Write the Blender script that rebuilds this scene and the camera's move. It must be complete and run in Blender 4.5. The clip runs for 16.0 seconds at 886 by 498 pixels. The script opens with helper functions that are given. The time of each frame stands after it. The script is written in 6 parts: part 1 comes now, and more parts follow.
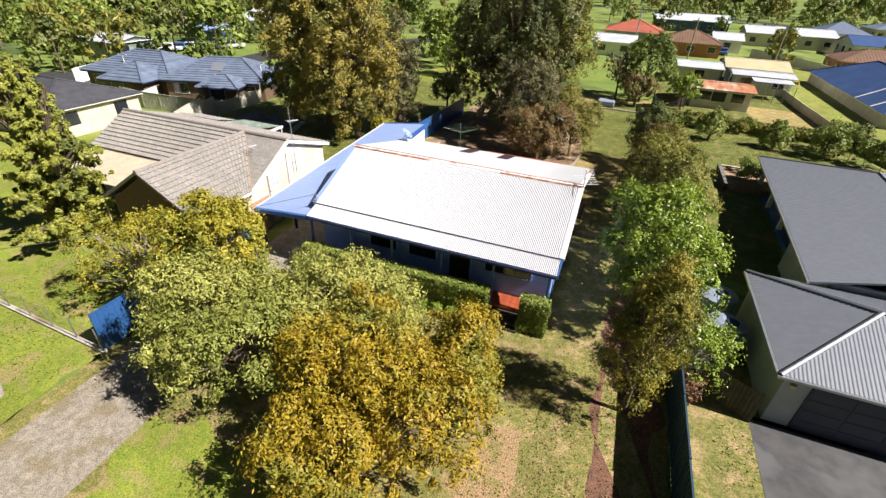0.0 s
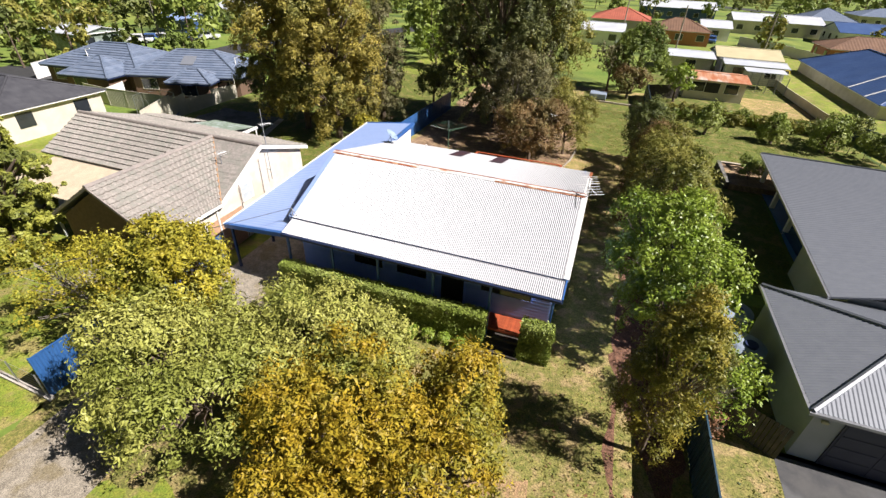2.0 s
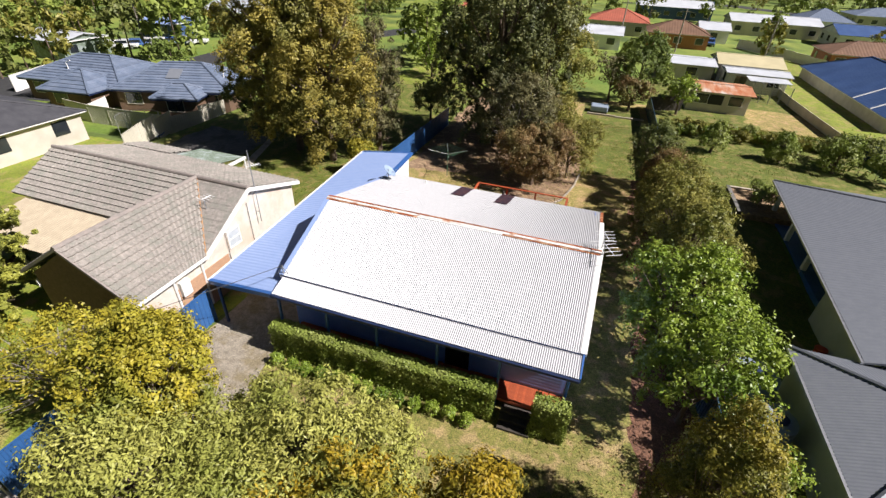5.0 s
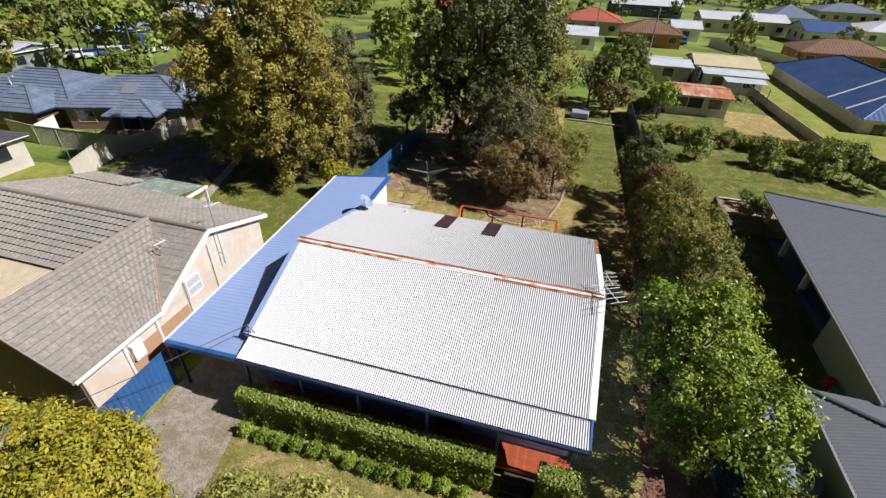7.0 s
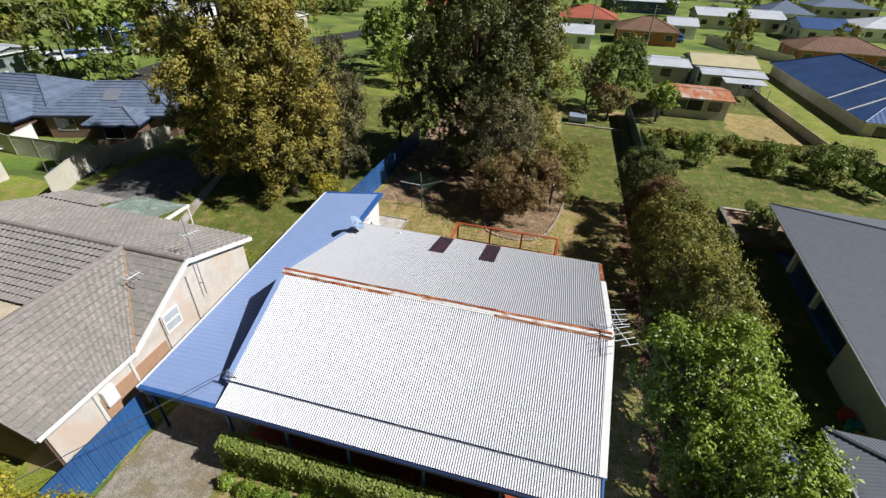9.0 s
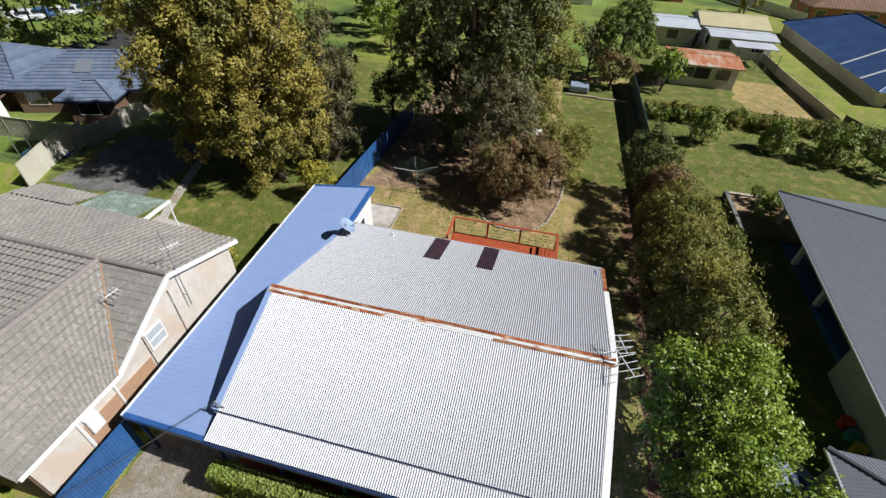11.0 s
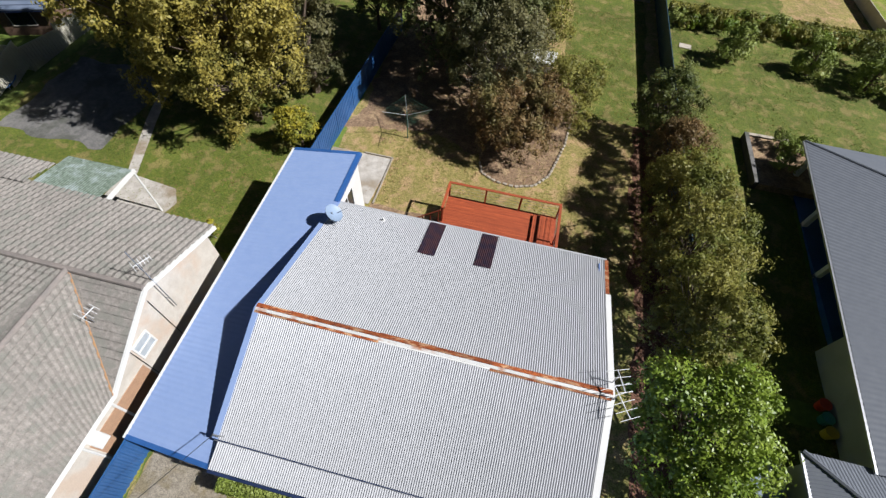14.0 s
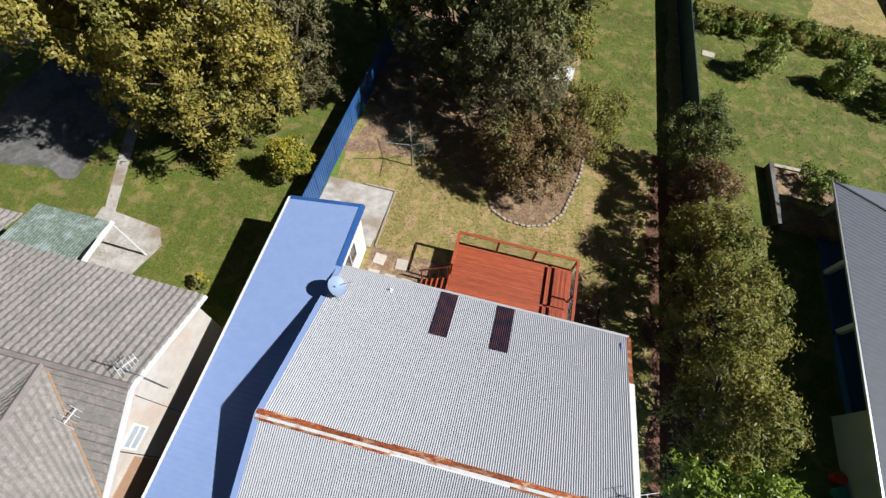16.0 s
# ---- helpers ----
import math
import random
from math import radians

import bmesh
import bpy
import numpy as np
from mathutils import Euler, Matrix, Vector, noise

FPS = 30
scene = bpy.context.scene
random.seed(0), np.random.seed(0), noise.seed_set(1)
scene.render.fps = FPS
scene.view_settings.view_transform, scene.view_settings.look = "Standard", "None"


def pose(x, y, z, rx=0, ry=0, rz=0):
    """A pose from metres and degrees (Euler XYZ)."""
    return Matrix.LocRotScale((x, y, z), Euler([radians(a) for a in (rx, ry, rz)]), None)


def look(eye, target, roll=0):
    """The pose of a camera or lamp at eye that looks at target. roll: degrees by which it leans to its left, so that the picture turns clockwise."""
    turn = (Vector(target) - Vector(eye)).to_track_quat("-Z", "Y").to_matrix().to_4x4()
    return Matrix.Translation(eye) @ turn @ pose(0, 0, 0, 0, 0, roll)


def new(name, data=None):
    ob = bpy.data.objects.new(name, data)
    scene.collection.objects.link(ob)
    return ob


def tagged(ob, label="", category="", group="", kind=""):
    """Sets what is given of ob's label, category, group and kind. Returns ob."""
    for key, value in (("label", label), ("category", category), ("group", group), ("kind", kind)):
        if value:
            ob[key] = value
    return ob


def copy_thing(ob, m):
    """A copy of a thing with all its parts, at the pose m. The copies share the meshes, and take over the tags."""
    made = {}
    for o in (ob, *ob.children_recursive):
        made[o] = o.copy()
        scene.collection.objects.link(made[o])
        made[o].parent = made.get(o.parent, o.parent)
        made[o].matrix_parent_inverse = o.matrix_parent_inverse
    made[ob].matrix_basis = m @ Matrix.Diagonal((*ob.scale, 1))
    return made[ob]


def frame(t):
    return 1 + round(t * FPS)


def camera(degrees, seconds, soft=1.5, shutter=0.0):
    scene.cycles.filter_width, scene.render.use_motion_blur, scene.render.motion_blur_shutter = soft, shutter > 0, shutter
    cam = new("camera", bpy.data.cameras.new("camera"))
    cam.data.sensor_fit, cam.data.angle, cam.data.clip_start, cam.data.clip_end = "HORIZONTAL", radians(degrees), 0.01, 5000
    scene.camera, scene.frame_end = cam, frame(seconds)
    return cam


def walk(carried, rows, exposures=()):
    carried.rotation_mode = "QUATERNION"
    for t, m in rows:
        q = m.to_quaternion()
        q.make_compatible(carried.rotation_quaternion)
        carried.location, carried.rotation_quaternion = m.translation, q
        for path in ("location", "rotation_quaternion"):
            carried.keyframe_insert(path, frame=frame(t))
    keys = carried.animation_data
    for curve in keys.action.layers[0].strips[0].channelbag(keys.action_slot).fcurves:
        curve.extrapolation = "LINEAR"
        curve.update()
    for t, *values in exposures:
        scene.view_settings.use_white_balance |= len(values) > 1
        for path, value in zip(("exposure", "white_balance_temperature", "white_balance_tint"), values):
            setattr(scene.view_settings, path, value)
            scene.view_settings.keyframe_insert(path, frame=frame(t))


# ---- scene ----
cam = camera(89.3, 16.0, soft=1.4)
PATH = [
    (0, (12.991, -20.474, 13.201), (12.396, -18.881, 12.149), 2.5),
    (0.5, (12.752, -19.887, 13.235), (12.17, -18.299, 12.168), 2.6),
    (1, (12.507, -19.366, 13.234), (11.949, -17.775, 12.159), 2.5),
    (1.5, (12.245, -18.895, 13.211), (11.699, -17.304, 12.13), 2.5),
    (2, (12.018, -18.401, 13.191), (11.484, -16.809, 12.103), 2.5),
    (2.5, (11.82, -17.981, 13.129), (11.29, -16.391, 12.038), 2.5),
    (3, (11.575, -17.605, 13.161), (11.052, -16.016, 12.064), 2.7),
    (3.5, (11.4, -17.4, 13.362), (10.879, -15.811, 12.265), 2.7),
    (4, (11.194, -17.063, 13.789), (10.679, -15.475, 12.689), 2.6),
    (4.5, (10.933, -16.588, 14.255), (10.422, -15.001, 13.15), 2.7),
    (5, (10.706, -15.985, 14.596), (10.2, -14.398, 13.49), 2.6),
    (7.5, (9.499, -13.152, 15.167), (9.093, -11.539, 14.058), 2.2),
    (8, (9.367, -12.765, 15.258), (8.963, -11.149, 14.151), 2.2),
    (10.5, (8.817, -10.409, 16.346), (8.457, -8.872, 15.117), 2.2),
    (11, (8.607, -9.894, 16.699), (8.264, -8.394, 15.422), 2.4),
    (11.5, (8.381, -9.323, 17.145), (8.054, -7.852, 15.83), 2.6),
    (12, (8.233, -8.657, 17.637), (7.924, -7.242, 16.257), 2.7),
    (12.5, (8.088, -7.995, 18.074), (7.809, -6.674, 16.598), 3.0),
    (13, (8.003, -7.322, 18.463), (7.747, -6.088, 16.91), 3.0),
    (13.5, (7.794, -6.487, 18.828), (7.561, -5.32, 17.22), 3.2),
    (14, (7.376, -5.491, 19.153), (7.17, -4.381, 17.502), 3.9),
    (14.5, (6.996, -4.435, 19.405), (6.808, -3.371, 17.722), 4.4),
    (15, (6.531, -3.36, 19.69), (6.363, -2.333, 17.982), 5.1),
    (15.5, (5.991, -2.213, 20.003), (5.844, -1.22, 18.273), 6.0),
    (16, (5.306, -1.056, 20.308), (5.187, -0.094, 18.559), 7.5),
]
walk(cam, [(t, look(eye, target, roll)) for t, eye, target, roll in PATH],
     exposures=[(0, 0.9, 6450, 14), (3.5, 0.88, 6450, 15), (5, 0.7, 6400, 15), (8, 0.32, 6150, 12), (11, 0.27, 6000, 10), (16, 0.33, 6000, 11)])

# ---- world, sun, exposure ----
world = bpy.data.worlds.new("sky")
scene.world = world
world.use_nodes = True
wn = world.node_tree.nodes
sky = wn.new("ShaderNodeTexSky")
sky.sky_type, sky.sun_disc = "NISHITA", False
SUN = Vector((0.97, -0.035, 1.0)).normalized()
sky.sun_elevation = math.asin(SUN.z)
sky.sun_rotation = math.atan2(SUN.x, SUN.y)
sky.air_density, sky.dust_density, sky.ozone_density = 1.0, 0.4, 1.4
wn["Background"].inputs[1].default_value = 0.013
world.node_tree.links.new(sky.outputs[0], wn["Background"].inputs[0])
sun = new("sun", bpy.data.lights.new("sun", "SUN"))
sun.data.energy, sun.data.angle, sun.data.color = 5.0, radians(0.55), (1.0, 0.96, 0.9)
sun.matrix_world = look(SUN * 60, (0, 0, 0))


# ---- materials ----
def mat(name, c1, c2, scale=3.0, rough=0.8, bump=0.0, bscale=40.0, metal=0.0, c3=None, fine=0.0, big=0.0, rand=0.0, island=0.0, stretch=(1, 1, 1), spec=0.5, trans=0.0, thresh=(0.35, 0.65)):
    """Two colours mixed by noise, a third in patches, fine grain, bump, variation from piece to piece."""
    m = bpy.data.materials.new(name)
    m.use_nodes = True
    nt = m.node_tree
    n, l = nt.nodes, nt.links
    bs = n["Principled BSDF"]
    bs.inputs["Roughness"].default_value = rough
    bs.inputs["Metallic"].default_value = metal
    bs.inputs["Specular IOR Level"].default_value = spec
    tc = n.new("ShaderNodeTexCoord")
    mp = n.new("ShaderNodeMapping")
    mp.inputs["Scale"].default_value = stretch
    geo = n.new("ShaderNodeNewGeometry")
    l.new(geo.outputs["Position"], mp.inputs[0])

    def tex(s, detail=4.0, rgh=0.6):
        t = n.new("ShaderNodeTexNoise")
        t.inputs["Scale"].default_value, t.inputs["Detail"].default_value, t.inputs["Roughness"].default_value = s, detail, rgh
        l.new(mp.outputs[0], t.inputs["Vector"])
        return t.outputs["Fac"]

    def ramp(fac, a, b):
        r = n.new("ShaderNodeMapRange")
        r.inputs[1].default_value, r.inputs[2].default_value = a, b
        l.new(fac, r.inputs[0])
        return r.outputs[0]

    def mix(fac, a, b, kind="MIX"):
        x = n.new("ShaderNodeMix")
        x.data_type, x.blend_type = "RGBA", kind
        for sock, v in ((x.inputs[0], fac), (x.inputs[6], a), (x.inputs[7], b)):
            if isinstance(v, (int, float)):
                sock.default_value = v
            elif isinstance(v, tuple):
                sock.default_value = (*v, 1)
            else:
                l.new(v, sock)
        return x.outputs[2]

    col = mix(ramp(tex(scale), *thresh), c1, c2)
    if c3:
        col = mix(ramp(tex(scale * 0.23 + 0.03, 3.0), 0.5, 0.62), col, c3)

    def vary(col, fac, amount):
        r = n.new("ShaderNodeMapRange")
        r.inputs[3].default_value, r.inputs[4].default_value = 1 - amount, 1 + amount
        l.new(fac, r.inputs[0])
        c = n.new("ShaderNodeCombineColor")
        for i in range(3):
            l.new(r.outputs[0], c.inputs[i])
        return mix(1.0, col, c.outputs[0], "MULTIPLY")

    if fine:
        col = vary(col, ramp(tex(bscale, 2.0), 0.3, 0.7), fine)
    if big:
        col = vary(col, ramp(tex(0.35, 2.0), 0.35, 0.65), big)
    if rand:
        oi = n.new("ShaderNodeObjectInfo")
        col = vary(col, oi.outputs["Random"], rand)
    if island:
        col = vary(col, geo.outputs["Random Per Island"], island)
    l.new(col, bs.inputs["Base Color"])
    if bump:
        b = n.new("ShaderNodeBump")
        b.inputs["Strength"].default_value, b.inputs["Distance"].default_value = bump, 0.02
        l.new(tex(bscale, 3.0), b.inputs["Height"])
        l.new(b.outputs[0], bs.inputs["Normal"])
    if trans:
        tr = n.new("ShaderNodeBsdfTranslucent")
        l.new(col, tr.inputs[0])
        ms = n.new("ShaderNodeMixShader")
        ms.inputs[0].default_value = trans
        l.new(bs.outputs[0], ms.inputs[1])
        l.new(tr.outputs[0], ms.inputs[2])
        l.new(ms.outputs[0], n["Material Output"].inputs[0])
    return m


def leafmat(name, c1, c2, c3=None, scale=1.6, island=0.24, rough=0.5, spec=0.3):
    return mat(name, c1, c2, scale=scale, rough=rough, c3=c3, island=island, spec=spec, trans=0.18)


M = {
    "grass": mat("grass_green", (0.073, 0.11, 0.009), (0.135, 0.143, 0.02), 5.0, 0.9, 1.0, 18, c3=(0.2, 0.17, 0.05), fine=0.5, big=0.15),
    "grass_dry": mat("grass_dry", (0.235, 0.2, 0.058), (0.12, 0.132, 0.022), 5.5, 0.9, 1.0, 18, c3=(0.316, 0.233, 0.102), fine=0.5, big=0.12),
    "grass_lush": mat("grass_lush", (0.135, 0.195, 0.016), (0.235, 0.25, 0.03), 4.0, 0.9, 1.0, 18, c3=(0.26, 0.22, 0.07), fine=0.42, big=0.15),
    "land": mat("land_far", (0.11, 0.18, 0.022), (0.22, 0.25, 0.045), 0.12, 0.95, 0.4, 3, c3=(0.0615, 0.0984, 0.0185), fine=0.2),
    "mulch": mat("mulch_soil", (0.17, 0.105, 0.06), (0.3, 0.2, 0.12), 6.0, 0.95, 1.0, 25, c3=(0.36, 0.25, 0.14), fine=0.55),
    "gravel": mat("gravel_drive", (0.22, 0.19, 0.145), (0.34, 0.295, 0.23), 4.0, 0.95, 1.0, 30, c3=(0.22, 0.18, 0.11), fine=0.45),
    "concrete": mat("weathered_concrete", (0.38, 0.34, 0.29), (0.55, 0.51, 0.46), 1.8, 0.85, 0.3, 40, c3=(0.3, 0.24, 0.17), fine=0.2),
    "darkdrive": mat("dark_concrete_drive", (0.0492, 0.0492, 0.0517), (0.0786, 0.0762, 0.0738), 2.0, 0.85, 0.3, 60, c3=(0.0984, 0.0984, 0.0984), fine=0.15),
    "asphalt": mat("asphalt", (0.0287, 0.0287, 0.0316), (0.0459, 0.0459, 0.0459), 2.0, 0.85, 0.3, 80, fine=0.2),
    "zinc": mat("zinc_corrugated_sheet", (0.45, 0.455, 0.47), (0.51, 0.51, 0.525), 6.0, 0.42, metal=0.1, fine=0.06, stretch=(4, 0.5, 0.5)),
    "bluezinc": mat("pale_blue_sheet", (0.28, 0.385, 0.66), (0.305, 0.41, 0.68), 3.0, 0.4, metal=0.1, fine=0.03),
    "blue": mat("blue_paint", (0.0287, 0.0984, 0.295), (0.041, 0.123, 0.344), 1.5, 0.4, fine=0.08, big=0.1),
    "bluefence": mat("blue_fence_steel", (0.0246, 0.0902, 0.246), (0.0369, 0.115, 0.295), 1.2, 0.4, fine=0.08, big=0.12),
    "navy": mat("dark_blue_paint", (0.00984, 0.0205, 0.0615), (0.0164, 0.0287, 0.082), 1.5, 0.5, fine=0.1),
    "tealfence": mat("dark_teal_fence_steel", (0.02, 0.05, 0.075), (0.03, 0.065, 0.095), 1.2, 0.4, fine=0.08, big=0.12),
    "rust": mat("rusted_ridge_cap", (0.4, 0.1, 0.02), (0.16, 0.035, 0.012), 7.0, 0.85, 0.5, 60, c3=(0.52, 0.3, 0.16), fine=0.4, rand=0.25, stretch=(1, 3, 3)),
    "rustwhite": mat("worn_white_capping", (0.665, 0.646, 0.617), (0.712, 0.703, 0.684), 4.0, 0.6, 0.2, 60, c3=(0.427, 0.152, 0.0475), fine=0.15, rand=0.08),
    "white": mat("white_paint", (0.722, 0.712, 0.684), (0.779, 0.769, 0.75), 1.2, 0.6, 0.05, 30, fine=0.04, big=0.05),
    "wallblue": mat("blue_weatherboard", (0.2, 0.32, 0.7), (0.24, 0.36, 0.74), 1.6, 0.6, fine=0.05, rand=0.04),
    "cream": mat("cream_render", (0.492, 0.451, 0.385), (0.558, 0.517, 0.451), 1.2, 0.8, 0.1, 40, fine=0.06, big=0.08),
    "brick": mat("orange_brick", (0.41, 0.18, 0.082), (0.344, 0.139, 0.0656), 6.0, 0.85, 0.2, 40, fine=0.15, rand=0.15),
    "tile": mat("weathered_concrete_tile", (0.225, 0.205, 0.182), (0.345, 0.312, 0.28), 7.0, 0.85, 0.3, 50, c3=(0.245, 0.235, 0.205), fine=0.22, big=0.08),
    "tile_ridge": mat("ridge_tile", (0.221, 0.197, 0.18), (0.287, 0.246, 0.221), 3.0, 0.85, 0.25, 50, fine=0.14),
    "tile_orange": mat("orange_valley_edge", (0.41, 0.23, 0.0984), (0.344, 0.197, 0.115), 4.0, 0.85, fine=0.2),
    "tile_dark": mat("slate_blue_tile", (0.108, 0.14, 0.202), (0.158, 0.191, 0.259), 1.2, 0.55, 0.2, 30, fine=0.12, island=0.12),
    "tile_black": mat("charcoal_tile", (0.0492, 0.0492, 0.0574), (0.0738, 0.0738, 0.082), 1.2, 0.6, 0.2, 30, fine=0.12, island=0.12),
    "greyroof": mat("grey_painted_sheet", (0.165, 0.178, 0.205), (0.185, 0.198, 0.225), 3.0, 0.5, fine=0.04),
    "beigesheet": mat("beige_fibro_sheet", (0.41, 0.344, 0.246), (0.344, 0.287, 0.205), 2.5, 0.85, 0.2, 40, fine=0.15),
    "mossheet": mat("mossy_clear_sheet", (0.225, 0.27, 0.232), (0.0975, 0.135, 0.09), 7.0, 0.6, 0.2, 40, c3=(0.27, 0.315, 0.3), fine=0.35),
    "deck": mat("red_stained_timber", (0.4, 0.085, 0.028), (0.31, 0.062, 0.022), 4.0, 0.6, 0.2, 60, fine=0.18, rand=0.16, stretch=(0.4, 2, 2)),
    # near-black: unlit insides painted as colour; also rubber, cable and conduit
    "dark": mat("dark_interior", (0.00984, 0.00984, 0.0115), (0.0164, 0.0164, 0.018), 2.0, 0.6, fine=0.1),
    "skylight": mat("smoky_clear_sheet", (0.022, 0.02, 0.04), (0.075, 0.034, 0.035), 3.0, 0.3, fine=0.25),
    "steel": mat("galvanised_steel", (0.369, 0.377, 0.394), (0.451, 0.459, 0.476), 5.0, 0.4, metal=0.7, fine=0.1),
    "alloy": mat("bright_aluminium", (0.7, 0.7, 0.7), (0.76, 0.76, 0.76), 5.0, 0.5, fine=0.05),
    "dishgrey": mat("blue_grey_dish_paint", (0.24, 0.32, 0.45), (0.27, 0.35, 0.48), 3.0, 0.5, fine=0.05),
    "paver": mat("cream_paver", (0.492, 0.426, 0.344), (0.558, 0.492, 0.41), 4.0, 0.85, 0.2, 60, fine=0.1, rand=0.06),
    "fencegrey": mat("pale_fence_sheet", (0.58, 0.54, 0.44), (0.5, 0.47, 0.38), 1.4, 0.7, fine=0.08, big=0.15),
    "timberfence": mat("dark_stained_paling", (0.041, 0.0344, 0.0287), (0.0656, 0.0533, 0.041), 3.0, 0.8, 0.3, 50, fine=0.2, rand=0.2),
    "stone": mat("garden_edge_stone", (0.344, 0.295, 0.23), (0.426, 0.369, 0.295), 5.0, 0.85, 0.4, 60, fine=0.2, rand=0.15),
    "bark": mat("bark", (0.107, 0.0738, 0.0492), (0.164, 0.123, 0.0902), 5.0, 0.9, 0.8, 30, fine=0.3, stretch=(1, 1, 0.3)),
    "bark_pale": mat("pale_bark", (0.295, 0.262, 0.221), (0.23, 0.197, 0.164), 5.0, 0.9, 0.6, 30, fine=0.2, stretch=(1, 1, 0.3)),
    "glass": mat("window_glass", (0.0164, 0.0205, 0.0246), (0.0246, 0.0287, 0.0369), 1.0, 0.08, spec=0.8),
    "tank": mat("blue_grey_poly_tank", (0.246, 0.295, 0.369), (0.279, 0.328, 0.402), 2.0, 0.5, fine=0.05),
    "garagedoor": mat("dark_blue_garage_door", (0.026, 0.03, 0.055), (0.034, 0.038, 0.065), 2.0, 0.5, fine=0.05, rand=0.05),
    "redroof": mat("red_tile_roof", (0.369, 0.0984, 0.0574), (0.312, 0.082, 0.0492), 1.0, 0.8, fine=0.12, big=0.1),
    "brownroof": mat("brown_tile_roof", (0.18, 0.0984, 0.0574), (0.139, 0.0738, 0.0451), 1.0, 0.8, fine=0.12, big=0.1),
    "creamroof": mat("cream_sheet_roof", (0.541, 0.476, 0.295), (0.492, 0.435, 0.262), 0.8, 0.5, fine=0.05, big=0.06),
    "whiteroof": mat("white_sheet_roof", (0.541, 0.558, 0.59), (0.492, 0.517, 0.558), 0.6, 0.45, fine=0.05, big=0.08),
    "blueroof": mat("deep_blue_sheet_roof", (0.041, 0.082, 0.205), (0.0574, 0.107, 0.246), 0.6, 0.45, fine=0.06, big=0.08),
    "rustroof": mat("rusting_shed_roof", (0.369, 0.115, 0.041), (0.451, 0.246, 0.148), 0.9, 0.8, 0.2, 30, c3=(0.508, 0.451, 0.394), fine=0.2, stretch=(2.5, 0.6, 1)),
    "soil": mat("bare_reddish_soil", (0.36, 0.22, 0.12), (0.26, 0.19, 0.08), 5.0, 0.95, 1.0, 22, c3=(0.2, 0.18, 0.05), fine=0.5),
    "darkbrick": mat("dark_brown_brick", (0.12, 0.075, 0.05), (0.17, 0.1, 0.065), 8.0, 0.85, 0.2, 40, fine=0.2),
    "redplastic": mat("red_plastic", (0.5, 0.05, 0.03), (0.55, 0.07, 0.04), 3.0, 0.4, fine=0.05),
    "tealplastic": mat("teal_plastic", (0.05, 0.25, 0.25), (0.06, 0.28, 0.28), 3.0, 0.4, fine=0.05),
    "yellowplastic": mat("yellow_plastic", (0.55, 0.4, 0.04), (0.6, 0.45, 0.05), 3.0, 0.4, fine=0.05),
    "nbwall": mat("dirty_cream_render", (0.56, 0.5, 0.43), (0.66, 0.61, 0.54), 2.0, 0.85, 0.15, 40, c3=(0.6, 0.48, 0.38), fine=0.08),
    "palebrick": mat("faded_pink_brick", (0.46, 0.28, 0.17), (0.4, 0.24, 0.15), 7.0, 0.85, 0.3, 40, fine=0.18),
    "grass_straw": mat("straw_dry_grass", (0.35, 0.265, 0.1), (0.19, 0.175, 0.038), 5.5, 0.9, 1.0, 18, c3=(0.4, 0.27, 0.13), fine=0.5, big=0.1),
    "carwhite": mat("white_car_paint", (0.6, 0.6, 0.6), (0.64, 0.64, 0.64), 2.0, 0.25, fine=0.03),
    "carblue": mat("blue_car_paint", (0.06, 0.12, 0.3), (0.07, 0.14, 0.33), 2.0, 0.25, fine=0.03),
    "caryellow": mat("yellow_car_paint", (0.5, 0.38, 0.05), (0.55, 0.42, 0.06), 2.0, 0.25, fine=0.03),
    "paleglass": mat("pale_louvre_glass", (0.42, 0.46, 0.5), (0.5, 0.53, 0.56), 3.0, 0.15, fine=0.1),
    "hoist": mat("green_painted_steel", (0.041, 0.0984, 0.0574), (0.0574, 0.123, 0.0738), 3.0, 0.5, fine=0.1),
    "paving": mat("worn_grey_paving", (0.13, 0.125, 0.12), (0.2, 0.19, 0.175), 3.0, 0.9, 0.4, 30, c3=(0.1, 0.1, 0.085), fine=0.25),
    "greyrender": mat("pale_grey_render", (0.34, 0.35, 0.37), (0.39, 0.4, 0.42), 1.2, 0.8, 0.1, 40, fine=0.06, big=0.08),
    "redmulch": mat("red_bark_mulch", (0.13, 0.062, 0.036), (0.2, 0.1, 0.06), 6.0, 0.95, 1.0, 25, c3=(0.12, 0.06, 0.035), fine=0.55),
    "leaf_gold": leafmat("leaf_golden", (0.4, 0.27, 0.02), (0.32, 0.26, 0.025), (0.23, 0.22, 0.03)),
    "leaf_yellow": leafmat("leaf_yellow_green", (0.41, 0.34, 0.034), (0.3, 0.285, 0.034), (0.2, 0.22, 0.034)),
    "leaf_grey": leafmat("leaf_grey_green", (0.345, 0.355, 0.08), (0.405, 0.395, 0.1), (0.25, 0.275, 0.055)),
    "leaf_olive": leafmat("leaf_olive", (0.23, 0.225, 0.045), (0.3, 0.27, 0.06), (0.15, 0.165, 0.03)),
    "leaf_bright": leafmat("leaf_bright_green", (0.2, 0.29, 0.028), (0.3, 0.37, 0.05), (0.12, 0.19, 0.018), rough=0.42, spec=0.45),
    "leaf_tuft": leafmat("leaf_pine_tuft", (0.13, 0.145, 0.05), (0.22, 0.23, 0.08), (0.075, 0.09, 0.033)),
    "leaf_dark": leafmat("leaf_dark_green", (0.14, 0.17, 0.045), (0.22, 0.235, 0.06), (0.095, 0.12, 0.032)),
